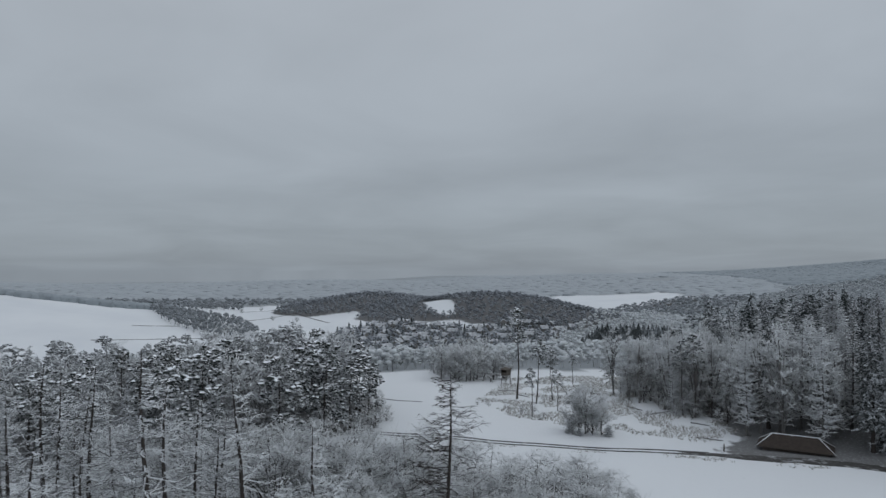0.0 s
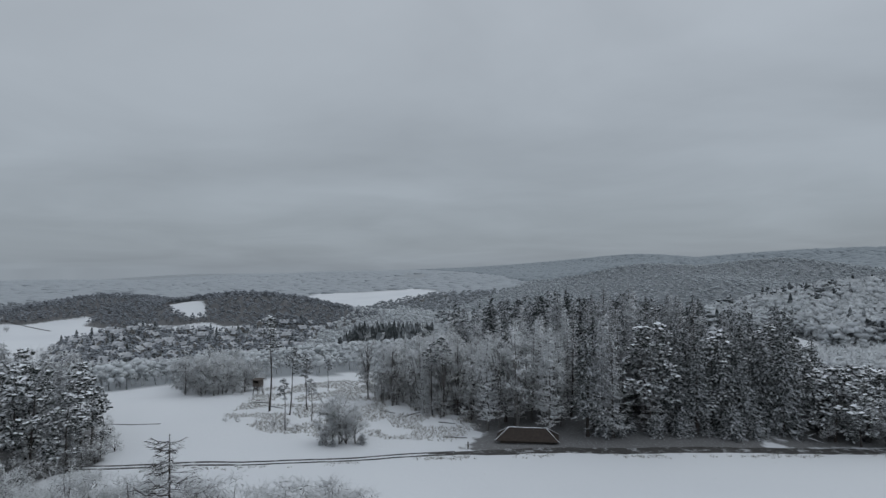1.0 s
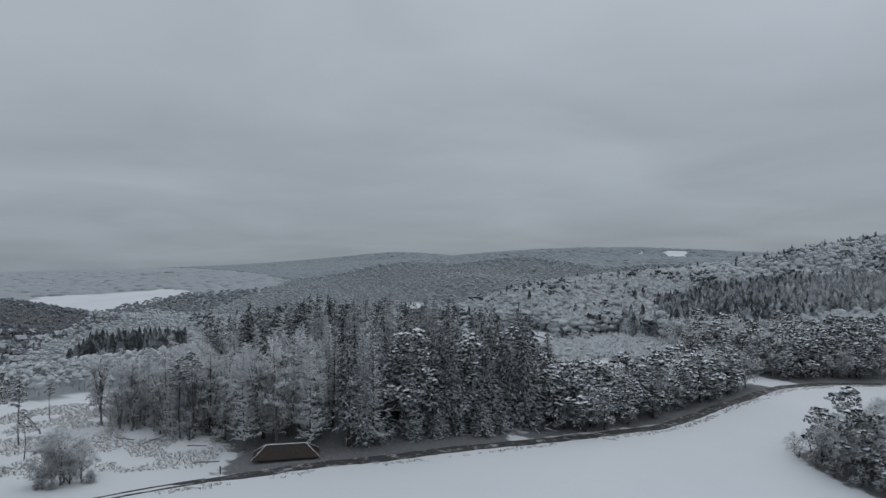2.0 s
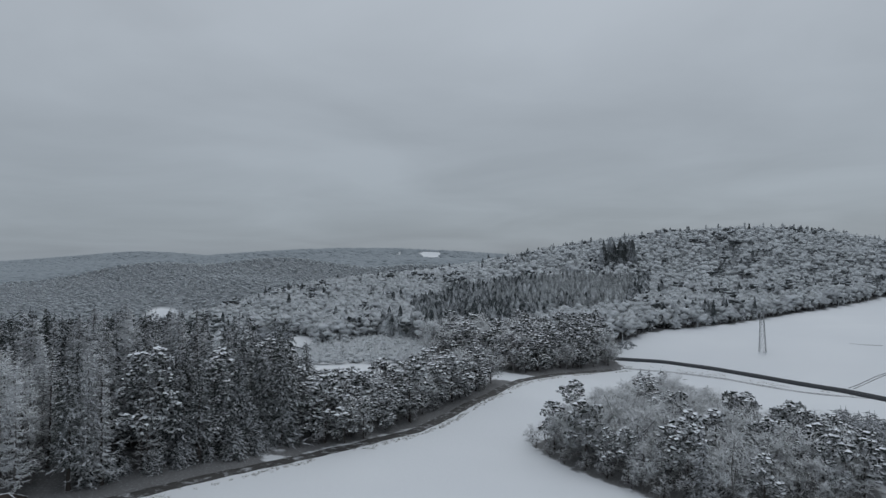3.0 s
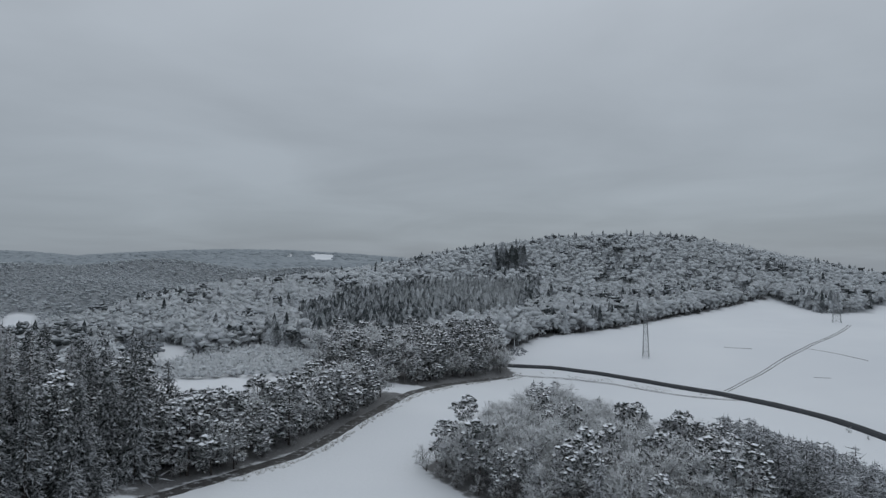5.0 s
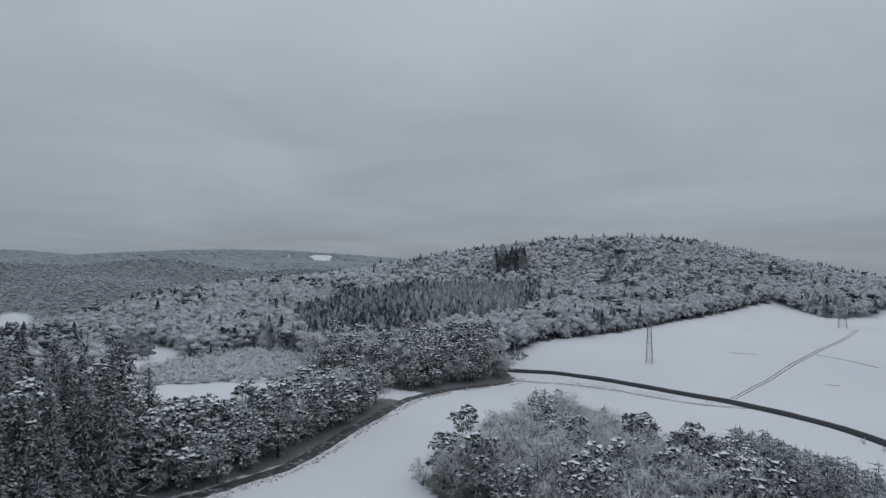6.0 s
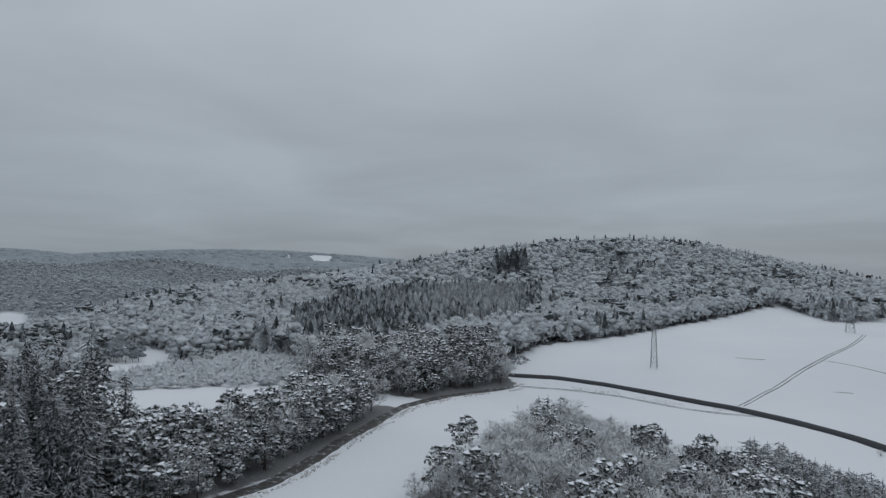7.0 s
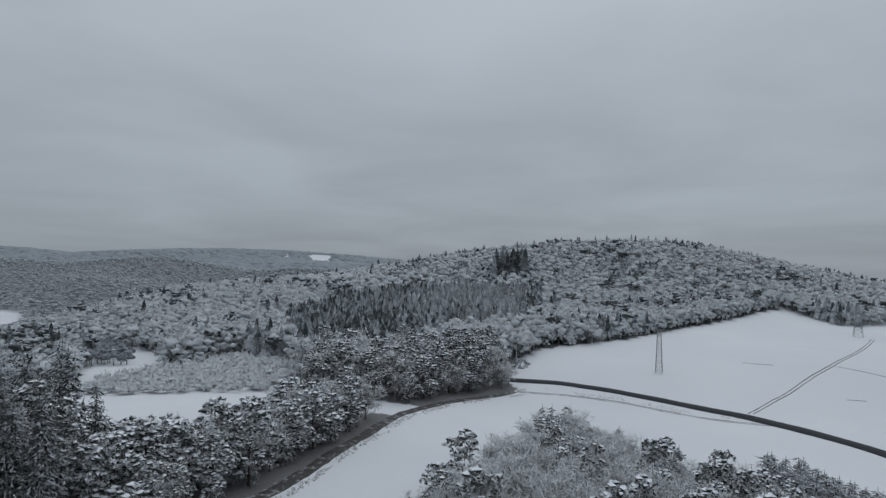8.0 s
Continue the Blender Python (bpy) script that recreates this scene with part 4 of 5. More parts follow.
def flock(name, spots, maker, mat, label, seed, tall, wide=(0.85, 1.25)):
    """Countless far trees joined in one mesh."""
    r = np.random.default_rng(seed)
    out, tones = Shape(), []
    p = np.array(spots)
    pick = r.integers(0, 5, len(p))
    for k in range(5):
        t = maker(r)
        v0, f0 = np.concatenate(t.v), np.array([f for f in t.f])
        q = p[pick == k]
        if not len(q):
            continue
        h = r.uniform(*tall, len(q)) / 10
        w = h * r.uniform(*wide, len(q))
        a = r.uniform(0, 6.28, len(q))
        c, s = np.cos(a)[:, None] * w[:, None], np.sin(a)[:, None] * w[:, None]
        z = ground(q[:, 0], q[:, 1])
        v = np.stack([q[:, :1] + c * v0[:, 0] - s * v0[:, 1], q[:, 1:] + s * v0[:, 0] + c * v0[:, 1], z[:, None] + h[:, None] * v0[:, 2]], -1)
        f = (out.n + len(v0) * np.arange(len(q))[:, None, None] + f0[None]).reshape(-1, 3)
        facing = None
        if t.face:
            n0, c, s = np.concatenate(t.face), np.cos(a)[:, None], np.sin(a)[:, None]
            facing = np.stack([c * n0[:, 0] - s * n0[:, 1], s * n0[:, 0] + c * n0[:, 1], np.broadcast_to(n0[:, 2], (len(q), len(n0)))], -1).reshape(-1, 3)
        out.add(v, f.tolist(), facing)
        tones.append(np.repeat(r.normal(0, 0.19, len(q)), len(v0)))
    me = out.mesh(name, mat, maker not in (lo_spruce, lo_forest, lo_young))
    me.attributes.new("tone", "FLOAT", "POINT").data.foreach_set("value", np.concatenate(tones))
    return tagged(new(name, me), label, "woods", kind="stuff")


def mixed(spots, shares, seed):
    """Deals the places out in patches: a list for each share."""
    r = np.random.default_rng(seed)
    out = [[] for _ in shares]
    edges = np.cumsum(shares) / sum(shares)
    for x, y in spots:
        v = 0.5 + 0.45 * noise.noise((x * 0.018, y * 0.018, seed)) + r.normal(0, 0.16)
        out[int(min(np.searchsorted(edges, v), len(shares) - 1))].append((x, y))
    return out


hill = scatter(EDGE, 7.3, 41, [STAND, SCRUB])
flock("plantation", [q for q in rows if q[1] <= 138], lo_young, YOUNG, "dense young snow-dusted spruce plantation", 101, (8.2, 10.8), (1.1, 1.5))
flock("forest_interior", interior, lo_forest, SPRUCE, "tall snow-laden spruces deep in the forest block", 102, (20, 25.5))
frost_spots, pine_spots, spruce_spots = mixed([q for q in hill if q[1] < 600] + [q for q in scatter(EDGE, 9.0, 107, [STAND]) if q[1] >= 600], (0.74, 0.05, 0.21), 42)
flock("hill_woods", [q for q in frost_spots if q[1] < 600], lo_broad, WOODS_FROST, "hoarfrosted broadleaf woods on the lower hillside", 43, (10, 15.5), (1.15, 1.55))
flock("hilltop_woods", [q for q in frost_spots if q[1] >= 600], lo_grove, WOODS_FROST, "hoarfrosted broadleaf woods over the hilltop", 103, (10, 15.5), (1.2, 1.6))
flock("hill_pines", pine_spots, lo_pine, WOODS_PINE, "scattered dark snowy pines on the wooded hill", 44, (12, 18))
flock("hill_spruces", spruce_spots, lo_spruce, WOODS_DARK, "dark spruces dotted through the wooded hill", 45, (12, 18))
dark_spots, pale_spots, stand_gaps = [], [], []
stand = scatter(STAND, 4.7, 46)
inward = depth_in(np.array([q[0] for q in stand]), np.array([q[1] for q in stand]), STAND)
for (x, y), deep in zip(stand, inward):
    if deep < 16 * (0.5 + noise.noise((x * 0.035, y * 0.035, 9.0))) or noise.noise((x * 0.06, y * 0.06, 2.0)) > 0.42:
        stand_gaps.append((x, y))
        continue
    pale = (x + 60) / 190 + (y - 330) / 900 + 0.35 * noise.noise((x * 0.02, y * 0.02, 4.0)) + rng.normal(0, 0.1)
    (pale_spots if pale > 0.42 else dark_spots).append((x, y))
flock("spruce_stand", dark_spots, lo_spruce, WOODS_DARK, "dense snow-dusted spruce stand on the hillside", 47, (12, 18), (0.9, 1.25))
flock("stand_edge_spruces", scatter([(50, 440), (58, 447), (97, 627), (84, 628), (70, 560)], 4.5, 111), lo_spruce, WOODS_DARK, "dark spruces lining the edge of the hillside stand", 112, (13, 19), (0.9, 1.2))
flock("larch_stand", pale_spots, lo_spruce, WOODS_RIMED, "pale frosted larches mixed into the hillside stand", 108, (12, 18), (0.8, 1.1))
flock("stand_gap_trees", stand_gaps[::3], lo_thin, WOODS_FROST, "frosted broadleaf trees growing into the hillside stand", 124, (8, 14), (1.2, 1.6))
flock("field_corner_scrub", scatter([(35, 334), (42, 338), (47, 347), (42, 353), (36, 350)], 1.9, 125), lo_scrub, WOODS_HAZE, "low withered scrub in the field corner by the road", 126, (0.8, 1.6), (1.2, 1.8))
flock("edge_thicket", scatter(EDGE_FOOT, 4.6, 115), lo_thin, WOODS_FROST, "frosted thicket along the foot of the wooded hill", 116, (4, 8), (1.1, 1.5))
flock("meadow_thicket", scatter([(-162, 372), (-148, 360), (-124, 330), (-113, 298), (-98, 300), (-108, 336), (-134, 372), (-156, 388)], 4.0, 118), lo_thin, WOODS_FROST, "frosted thicket around the edge of the meadow", 119, (4, 7.5), (1.1, 1.5))
flock("meadow_bushes", scatter([(-150, 307), (-134, 311), (-140, 330), (-160, 350), (-178, 345), (-170, 320)], 5.0, 113), lo_thin, WOODS_HAZE, "grey bushes standing in the snowy meadow", 114, (5, 8.5), (1.2, 1.6))
flock("hill_scrub", scatter(SCRUB, 3.4, 48), lo_scrub, WOODS_FROST, "low pale frosted scrub above the meadow", 49, (3, 5.5), (1.0, 1.5))
flock("crest_spruces", scatter([(-150, 780), (60, 800), (240, 845), (430, 880), (420, 905), (230, 870), (50, 825), (-150, 810)], 16, 99), lo_spruce, WOODS_DARK, "spruces standing out along the hill crest", 100, (13, 20), (0.9, 1.2))
flock("dark_spruces", scatter([(54, 676), (88, 674), (84, 694), (56, 696)], 6, 50), lo_spruce, WOODS_PINE, "group of tall dark spruces near the hilltop", 53, (28, 38), (0.8, 1.1))
flock("field_corner_spruces", scatter([(292, 505), (298, 545), (308, 560), (320, 530), (306, 498)], 5, 54), lo_spruce, WOODS_DARK, "dark spruces at the corner of the upper field", 55, (12, 18))

side_near = [q for q in scatter(SIDE, 8.5, 60, [MEADOW, FAR_MEADOW, HOME_MEADOW]) if q[1] < 620]
side_far = [q for q in scatter(SIDE, 13, 61, [MEADOW, FAR_MEADOW]) if q[1] >= 620]
frost_spots, pine_spots, spruce_spots = mixed(side_near, (0.75, 0.1, 0.15), 62)
flock("valley_woods", frost_spots, lo_thin, WOODS_FROST, "frosted broadleaf woods filling the side valley", 63, (8, 13), (1.2, 1.7))
flock("valley_pines", pine_spots, lo_pine, WOODS_PINE, "snowy pines in the side valley", 64, (11, 16))
flock("valley_spruces", spruce_spots, lo_spruce, WOODS_DARK, "dark spruces in the side valley", 65, (11, 17))
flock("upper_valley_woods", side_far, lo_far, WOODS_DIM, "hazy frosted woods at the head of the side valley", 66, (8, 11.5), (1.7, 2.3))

# western valley: trees below the field, village gardens, knolls
upper = [q for q in scatter(DESCENT, 5.4, 97) if q[0] > -330]
flock("hedge_trees", upper, lo_far, WOODS_FROST, "low frosted hedge trees below the western field", 98, (4.5, 8.5), (1.0, 1.4))
frost_spots, pine_spots, spruce_spots = mixed([q for q in scatter(DESCENT, 9, 67) if q[0] <= -320], (0.7, 0.22, 0.08), 68)
flock("descent_trees", frost_spots, lo_grove, WOODS_FROST, "frosted trees on the slope towards the village", 69, (7, 12))
flock("descent_pines", pine_spots, lo_pine, WOODS_PINE, "snowy pines on the slope towards the village", 70, (9, 14))
flock("descent_spruces", spruce_spots, lo_spruce, WOODS_DARK, "spruces on the slope towards the village", 71, (9, 14))
flock("north_slope_woods", scatter(NORTH_SLOPE, 10, 120), lo_far, WOODS_FROST, "frosted woods on the slope north of the village", 121, (8, 13), (1.0, 1.4))
flock("spruce_row", scatter([(-330, 205), (-420, 225), (-540, 320), (-500, 380), (-370, 270)], 6.5, 72), lo_spruce, WOODS_PINE, "row of dark spruces across the valley side", 73, (19, 27), (0.75, 1.0))
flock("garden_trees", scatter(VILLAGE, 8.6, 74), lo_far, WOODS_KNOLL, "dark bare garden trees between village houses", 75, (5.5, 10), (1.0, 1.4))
flock("garden_spruces", scatter(VILLAGE, 26, 109), lo_spruce, WOODS_PINE, "dark garden spruces among the village houses", 110, (7, 13), (1.0, 1.4))
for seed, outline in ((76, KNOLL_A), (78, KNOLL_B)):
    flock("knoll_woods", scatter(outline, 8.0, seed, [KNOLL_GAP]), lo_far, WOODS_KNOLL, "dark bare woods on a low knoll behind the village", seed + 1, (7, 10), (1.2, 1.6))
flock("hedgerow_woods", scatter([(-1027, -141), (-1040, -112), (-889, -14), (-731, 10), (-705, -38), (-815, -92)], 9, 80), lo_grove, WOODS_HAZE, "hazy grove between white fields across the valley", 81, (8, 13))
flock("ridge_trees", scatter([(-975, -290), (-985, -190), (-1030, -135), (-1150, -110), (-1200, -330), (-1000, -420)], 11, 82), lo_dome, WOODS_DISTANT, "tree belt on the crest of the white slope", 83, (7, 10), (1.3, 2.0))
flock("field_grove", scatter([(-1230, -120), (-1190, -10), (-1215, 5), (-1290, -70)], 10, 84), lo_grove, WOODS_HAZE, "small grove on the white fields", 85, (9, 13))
for n, (x, y) in enumerate(((-1060, 20), (-1020, -10), (-960, 60), (-905, 30), (-880, 60), (-1080, 70))):
    frosted.plant(x, y, 8)
far_west = scatter(WEST, 31, 86, [FAR_PLAIN, [(-1700, 1290), (-1850, 1420), (-1900, 1650), (-2050, 1500), (-1900, 1250)], [(-1500, 150), (-1560, 300), (-1640, 300), (-1600, 150)]])
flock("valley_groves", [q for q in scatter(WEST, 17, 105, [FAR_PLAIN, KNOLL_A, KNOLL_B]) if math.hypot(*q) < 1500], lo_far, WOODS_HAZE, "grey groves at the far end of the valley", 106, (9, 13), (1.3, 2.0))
flock("western_woods", [q for q in far_west if math.hypot(*q) >= 1450], lo_dome, WOODS_MISTY, "mist-coloured wooded rises beyond the valley", 87, (6, 8), (4.5, 6.0))
flock("distant_woods", scatter(RIDGE, 23, 88, CLEARINGS), lo_dome, WOODS_DISTANT, "distant haze-grey frosted woods on the far ridges", 89, (8, 12), (2.4, 3.4))

# withered grass along lanes and over the clearing
blades = np.random.default_rng(90)


def tufts(name, spots, label, size):
    s = Shape()
    at, way = [], []
    for x, y in spots:
        for _ in range(5):
            px, py = x + blades.normal(0, 0.25), y + blades.normal(0, 0.25)
            at.append([px, py, land(px, py)])
            way.append([*blades.normal(0, 0.5 * size, 2), size * blades.uniform(0.5, 1.2)])
    s.spikes(at, way, 0.06)
    return tagged(new(name, s.mesh(name, GRASS)), label, "grass", kind="stuff")


def beside(points, side, spread, step, seed):
    r = np.random.default_rng(seed)
    line = spline(points, step)
    out = []
    for a, b in zip(line, line[1:]):
        d = (b - a) / np.linalg.norm(b - a)
        q = a + np.array((d[1], -d[0])) * (side + r.normal(0, spread)) + r.normal(0, 0.4, 2)
        if noise.noise((q[0] * 0.1, q[1] * 0.1, seed)) > -0.1:
            out.append(tuple(q))
    return out


tufts("verge_grass", beside(LANE_WOOD, 3.2, 0.5, 0.45, 91) + beside(LANE_WEST, 2.6, 0.6, 0.6, 92) + beside(LANE_EAST, -3.5, 1.6, 0.35, 93), "withered grass tufts poking through verge snow", 0.4)
CLEARING = [(-178, 66), (-150, 44), (-130, 45), (-108, 62), (-98, 72), (-106, 92), (-140, 105), (-176, 105)]
tufts("clearing_grass", [q for q in scatter(CLEARING, 1.0, 94) if noise.noise((q[0] * 0.13, q[1] * 0.13, 7.0)) > -0.08], "withered stalks and brush poking through clearing snow", 0.55)


for strip in ([(-1077, -8), (-1040, 34), (-910, 82), (-850, 100)], [(-690, -150), (-705, -81), (-715, -30)], [(-800, -130), (-815, -80)], [(-980, 90), (-930, 20), (-900, -10)]):
    ribbon("field_lane", strip, (-1.6, -1.0, 1.0, 1.6), (-0.4, 0.25, 0.25, -0.4), TRACK, "dark lane line across white fields", "lane", 0.5)


# ---- power line pylons ----
def beam(s, a, b, w):
    s.tube([a, b], [w, w], 4)


def pylon(x, y, h, turn, half, top):
    ob = new("pylon")
    for sx, sy in ((1, 1), (1, -1), (-1, -1), (-1, 1)):
        leg = Shape()
        beam(leg, (half * sx, half * sy, -0.3), (top * sx, top * sy, h), 0.1)
        part("leg", leg.mesh("leg", STEEL), ob)
    brace = Shape()
    n = 9
    lv = [h * (1 - (1 - i / n) ** 1.25) for i in range(n + 1)]
    for za, zb in zip(lv, lv[1:]):
        ra, rb = half - (half - top) * za / h, half - (half - top) * zb / h
        c = [(1, 1), (1, -1), (-1, -1), (-1, 1)]
        for (ax, ay), (bx, by) in zip(c, c[1:] + c[:1]):
            beam(brace, (ax * ra, ay * ra, za), (bx * rb, by * rb, zb), 0.05)
            beam(brace, (bx * ra, by * ra, za), (ax * rb, ay * rb, zb), 0.05)
            beam(brace, (bx * rb, by * rb, zb), (ax * rb, ay * rb, zb), 0.045)
    part("lattice", brace.mesh("lattice", STEEL), ob)
    arm = Shape()
    for sx in (-1, 1):
        for sy in (-top, top):
            beam(arm, (0, sy, h), (sx * 5.5, 0, h - 0.1), 0.06)
            beam(arm, (0, sy, h - 0.9), (sx * 5.5, 0, h - 0.1), 0.06)
    crossarm = part("crossarm", arm.mesh("crossarm", STEEL), ob)
    for sx in (-5.3, -2.7, 2.7, 5.3):
        ins = Shape()
        ins.tube([(sx, 0, h - 0.1), (sx, 0, h - 0.5), (sx, 0, h - 1.0)], [0.08, 0.14, 0.08], 6)
        part("insulator", ins.mesh("insulator", STEEL), crossarm)
    foot = Shape()
    for sx, sy in ((1, 1), (1, -1), (-1, -1), (-1, 1)):
        foot.tube([(half * sx, half * sy, -0.4), (half * sx, half * sy, 0.35)], [0.35, 0.3], 6)
    part("footing", foot.mesh("footing", CAP), ob)
    ob.matrix_basis = Matrix.Translation((x, y, land(x, y))) @ pose(0, 0, 0, 0, 0, turn)
    return tagged(ob, "grey steel lattice pylon standing in the snowy field", "pylon", "pylons in the field")


pylon(105.7, 339, 20.5, -25, 1.55, 0.75)
pylon(269, 443.5, 21, -25, 2.6, 0.7)


# ---- buildings ----
def prism(s, ring_low, ring_high):
    """A closed block between two outlines of the same count."""
    n = len(ring_low)
    v = np.array(ring_low + ring_high, float)
    f = [[k, (k + 1) % n, n + (k + 1) % n, n + k] for k in range(n)] + [[n + k for k in range(n)], [n - 1 - k for k in range(n)]]
    s.add(v, [[s.n + i for i in q] for q in f])


def box(s, x0, y0, z0, x1, y1, z1):
    prism(s, [(x0, y0, z0), (x1, y0, z0), (x1, y1, z0), (x0, y1, z0)], [(x0, y0, z1), (x1, y0, z1), (x1, y1, z1), (x0, y1, z1)])


def house(length, depth, eaves, rise, label):
    ob = new("house")
    s = Shape()
    a, b = length / 2, depth / 2
    v = np.array([(-a, -b, -1), (a, -b, -1), (a, b, -1), (-a, b, -1), (-a, -b, eaves), (a, -b, eaves), (a, b, eaves), (-a, b, eaves), (-a, 0, eaves + rise - 0.1), (a, 0, eaves + rise - 0.1)])
    s.add(v, [[0, 1, 5, 4], [2, 3, 7, 6], [1, 2, 6, 9, 5], [3, 0, 4, 8, 7], [4, 5, 9, 8], [6, 7, 8, 9], [3, 2, 1, 0]])
    part("wall", s.mesh("wall", PLASTER), ob)
    for side in (-1, 1):
        r = Shape()
        o = b + 0.6
        drop = eaves - 0.6 * rise / b
        prism(r, [(-a - 0.5, side * o, drop), (a + 0.5, side * o, drop), (a + 0.5, 0, eaves + rise), (-a - 0.5, 0, eaves + rise)][::side], [(-a - 0.5, side * o, drop + 0.35), (a + 0.5, side * o, drop + 0.35), (a + 0.5, 0, eaves + rise + 0.35), (-a - 0.5, 0, eaves + rise + 0.35)][::side])
        part("roof", r.mesh("roof", ROOF), ob, "snow-covered roof slope")
    c = Shape()
    box(c, a * 0.3, -0.4, eaves + rise * 0.6, a * 0.3 + 0.7, 0.4, eaves + rise + 1.3)
    part("chimney", c.mesh("chimney", TILES), ob)
    for k in (-0.5, 0.0, 0.5):
        for side in (-1, 1):
            w = Shape()
            box(w, a * k * 1.3 - 0.55, side * b - 0.06, 1.0, a * k * 1.3 + 0.55, side * b + 0.06, 2.4)
            part("window", w.mesh("window", GLASS), ob)
    for k in (-0.4, 0.4):
        for side in (-1, 1):
            w = Shape()
            box(w, side * a - 0.06, b * k - 0.5, 1.0, side * a + 0.06, b * k + 0.5, 2.4)
            part("window", w.mesh("window", GLASS), ob)
    return tagged(ob, label, "house", "village houses")


kinds = [house(9, 7.4, 3.8, 3.1, "plastered village house under a snowy gable roof"), house(11, 7.4, 4.2, 3.1, "long plastered village house under a snowy gable roof"), house(7.5, 6.4, 3.0, 2.7, "small plastered village house with snowy gable roof")]
spots = scatter(VILLAGE, 24, 95) + [(-700, 300), (-660, 330), (-640, 150)]
spots += scatter([(-1085, 705), (-1220, 985), (-1150, 1000), (-1020, 760)], 34, 96)
for n, (x, y) in enumerate(spots):
    m = Matrix.Translation((x, y, float(ground(x, y)))) @ pose(0, 0, 0, 0, 0, rng.uniform(0, 180))
    if n < len(kinds):
        kinds[n].matrix_basis = m
    else:
        copy_thing(kinds[n % len(kinds)], m)


def forest_hut(x, y, turn):
    """Low hut whose hipped brown roof almost reaches the ground, snow on ridge and hips."""
    ob = new("hut")
    s = Shape()
    box(s, -5.6, -2.4, -0.4, 5.6, 2.4, 0.9)
    wall = part("wall", s.mesh("wall", DARKWOOD), ob)
    r = Shape()
    prism(r, [(-6.6, -3.3, 0.55), (6.6, -3.3, 0.55), (6.6, 3.3, 0.55), (-6.6, 3.3, 0.55)], [(-3.9, -0.25, 2.75), (3.9, -0.25, 2.75), (3.9, 0.25, 2.75), (-3.9, 0.25, 2.75)])
    part("roof", r.mesh("roof", TILES), ob, "bare brown hipped roof")
    c = Shape()
    c.tube([(x0, 0.05 * math.sin(x0 * 3), 2.75 + 0.05 * math.sin(x0 * 2)) for x0 in np.linspace(-4.1, 4.1, 12)], [0.15 + 0.04 * math.sin(k * 1.7) for k in range(12)], 6)
    part("ridge_snow", c.mesh("ridge_snow", CAP), ob, "ridge of snow")
    for sx in (-1, 1):
        for sy in (-1, 1):
            c = Shape()
            c.tube([(sx * (4.0 + 2.7 * t), sy * (0.25 + 3.1 * t), 2.78 - 2.2 * t) for t in np.linspace(0, 1, 7)], [0.1, 0.09, 0.06, 0.08, 0.05, 0.05, 0.03], 6)
            part("hip_snow", c.mesh("hip_snow", CAP), ob, "strip of snow on the hip")
    for k in range(11):
        b = Shape()
        box(b, -5.5 + k, -2.5, -0.3, -4.6 + k, -2.42, 0.85)
        part("board", b.mesh("board", DARKWOOD), wall)
    ob.matrix_basis = Matrix.Translation((x, y, land(x, y))) @ pose(0, 0, 0, 0, 0, turn) @ Matrix.Diagonal((0.95, 0.95, 0.9, 1))
    return tagged(ob, "low wooden hut with brown hipped roof edged in snow", "hut")


forest_hut(-88.5, 83.5, 42)


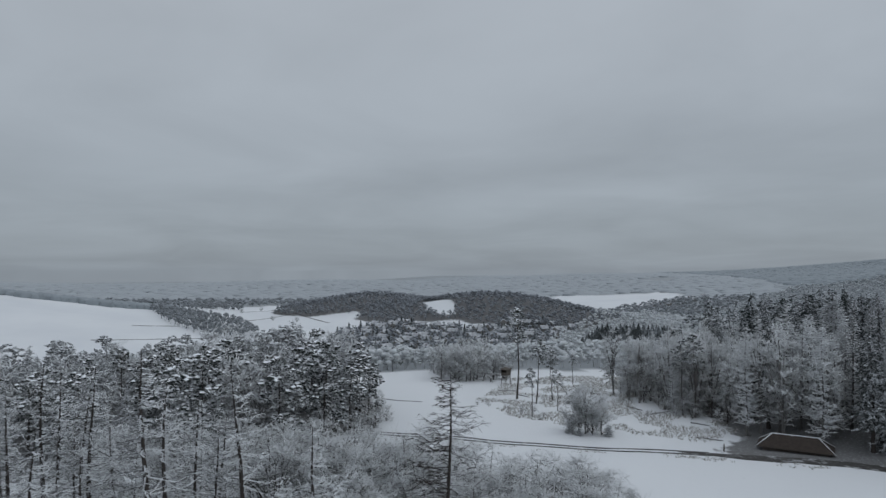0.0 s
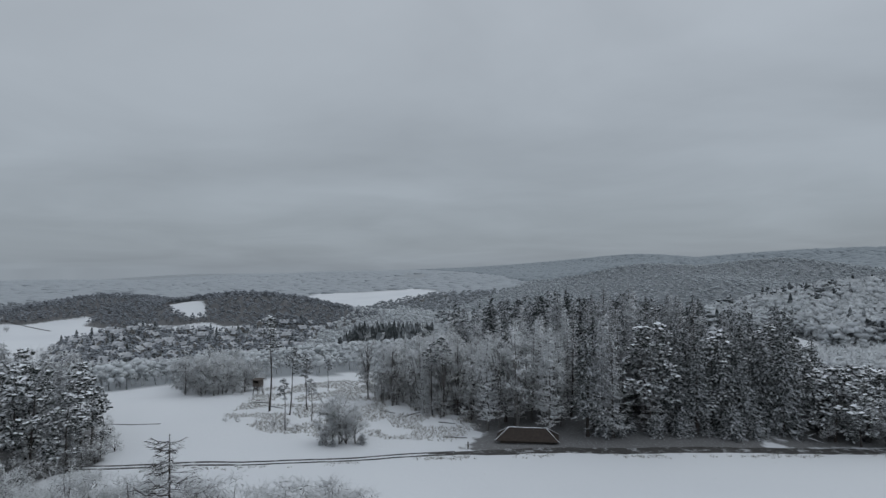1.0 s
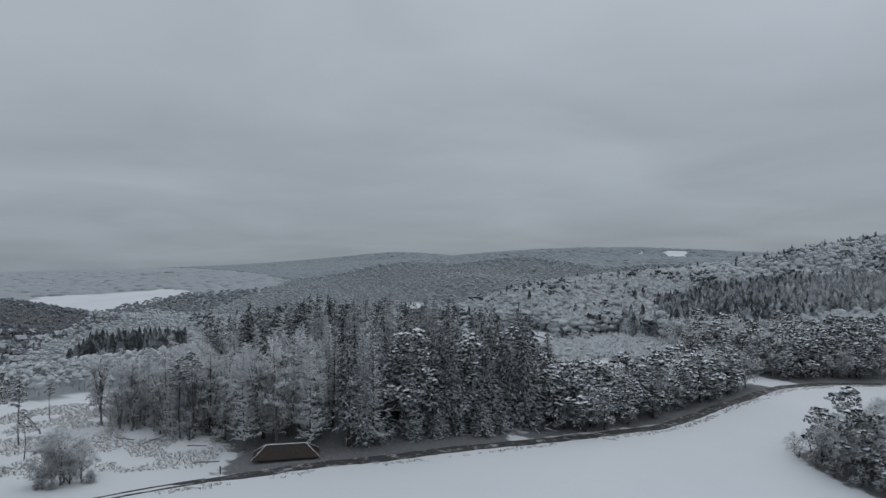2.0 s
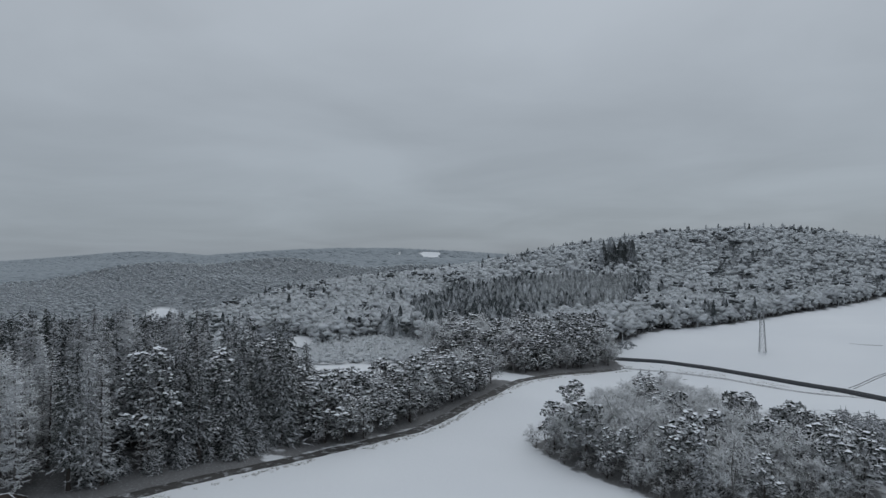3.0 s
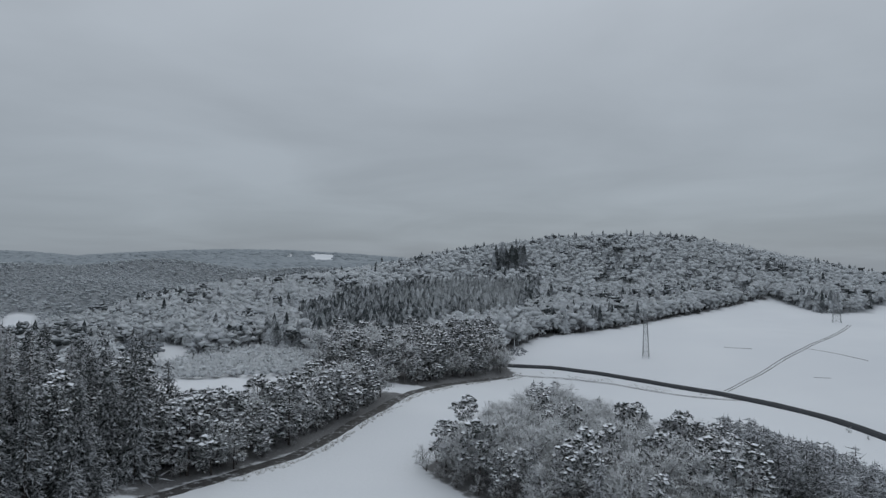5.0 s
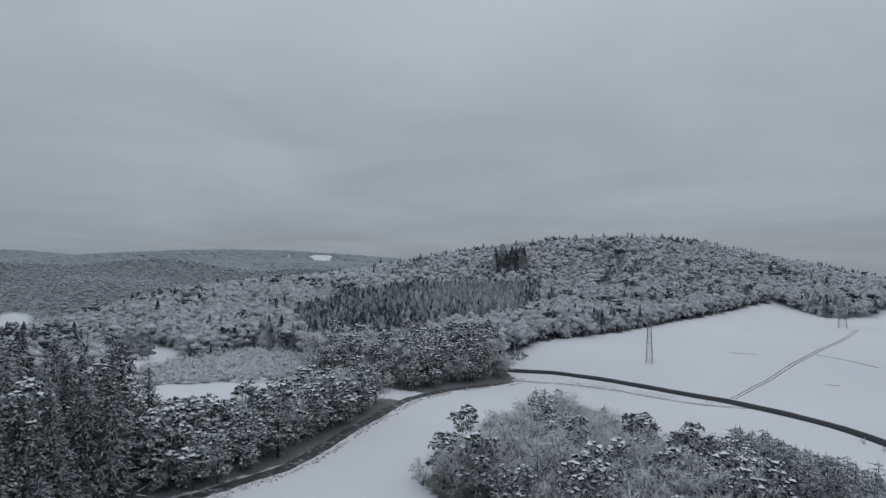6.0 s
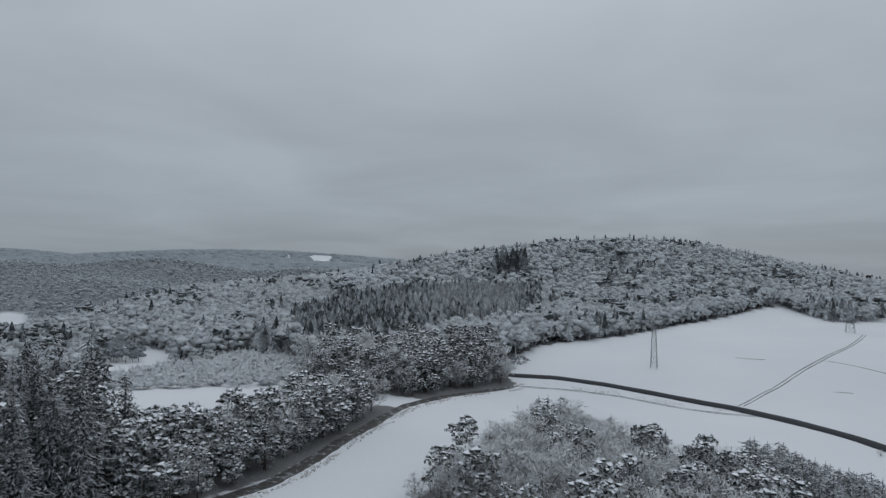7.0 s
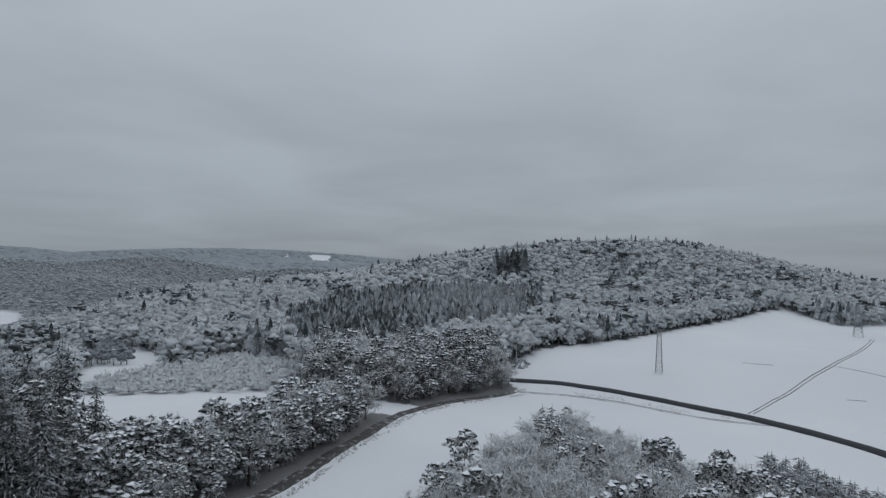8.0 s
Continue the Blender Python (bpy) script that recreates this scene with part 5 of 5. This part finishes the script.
def hide(x, y, turn):
    """Raised hunting hide: board cabin on stilts with a ladder."""
    ob = new("hunting_hide")
    for sx in (-0.8, 0.8):
        for sy in (-0.8, 0.8):
            s = Shape()
            s.tube([(sx * 1.25, sy * 1.25, -0.3), (sx, sy, 2.9)], [0.09, 0.07], 6)
            part("leg", s.mesh("leg", DARKWOOD), ob)
    s = Shape()
    box(s, -1.0, -1.0, 2.6, 1.0, 1.0, 2.75)
    box(s, -1.0, -1.0, 2.75, -0.92, 1.0, 4.3)
    box(s, 0.92, -1.0, 2.75, 1.0, 1.0, 4.3)
    box(s, -0.92, 0.92, 2.75, 0.92, 1.0, 4.3)
    box(s, -0.92, -1.0, 2.75, 0.92, -0.92, 3.5)
    part("cabin", s.mesh("cabin", DARKWOOD), ob)
    s = Shape()
    prism(s, [(-1.3, -1.3, 4.25), (1.3, -1.3, 4.25), (1.3, 1.3, 4.45), (-1.3, 1.3, 4.45)], [(-1.25, -1.25, 4.5), (1.25, -1.25, 4.5), (1.25, 1.25, 4.7), (-1.25, 1.25, 4.7)])
    part("roof", s.mesh("roof", DARKWOOD), ob)
    s = Shape()
    for sx in (-0.3, 0.3):
        s.tube([(sx, 2.6, -0.2), (sx, 1.0, 2.8)], [0.05, 0.05], 5)
    ladder = part("ladder", s.mesh("ladder", DARKWOOD), ob)
    for k in range(8):
        t = (k + 0.5) / 8
        rung = Shape()
        rung.tube([(-0.3, 2.6 - 1.6 * t, -0.2 + 3 * t), (0.3, 2.6 - 1.6 * t, -0.2 + 3 * t)], [0.035, 0.035], 5)
        part("rung", rung.mesh("rung", DARKWOOD), ladder)
    ob.matrix_basis = Matrix.Translation((x, y, land(x, y))) @ pose(0, 0, 0, 0, 0, turn)
    return tagged(ob, "weathered board hunting hide on stilts at the clearing", "hide")


hide(-169.6, 60.6, 30)

# marker post, logs and brushwood
post = Shape()
post.tube([(0, 0, -0.3), (0, 0, 1.3), (0, 0, 1.45)], [0.12, 0.12, 0.07], 7)
ob = tagged(new("post", post.mesh("post", DARKWOOD)), "short dark wooden post beside the farm lane", "post")
ob.matrix_basis = Matrix.Translation((-92.5, 71, land(-92.5, 71)))


def log(x, y, length, turn, radius=0.16):
    s = Shape()
    s.tube([(-length / 2, 0, 0), (-length / 6, 0.1, 0.03), (length / 4, -0.05, 0.02), (length / 2, 0.1, 0.0)], [radius, radius * 0.95, radius * 0.8, radius * 0.6], 7)
    s.spikes([(0, 0, 0), (length / 4, 0, 0), (-length / 5, 0, 0)], [(0.5, 0.6, 0.5), (0.4, -0.6, 0.4), (0.3, 0.3, 0.6)], 0.05)
    ob = new("log", s.mesh("log", PALE_BARK))
    dz = land(x + length / 2 * math.cos(radians(turn)), y + length / 2 * math.sin(radians(turn))) - land(x - length / 2 * math.cos(radians(turn)), y - length / 2 * math.sin(radians(turn)))
    ob.matrix_basis = Matrix.Translation((x, y, land(x, y) + radius * 0.7)) @ pose(0, 0, 0, 0, -math.degrees(math.atan2(dz, length)), turn)
    return tagged(ob, "snow-dusted felled log lying on the clearing", "log", "felled logs")


for x, y, length, turn in ((-152, 58, 4.5, 20), (-147, 66, 5, -40), (-160, 57, 5, 70), (-128, 76, 5, 10), (-122, 79, 6, 100), (-120, 88, 5, 60), (-135, 84, 6, 150), (-110, 80, 4, 30), (-100, 74, 5, 40)):
    log(x, y, length, turn)
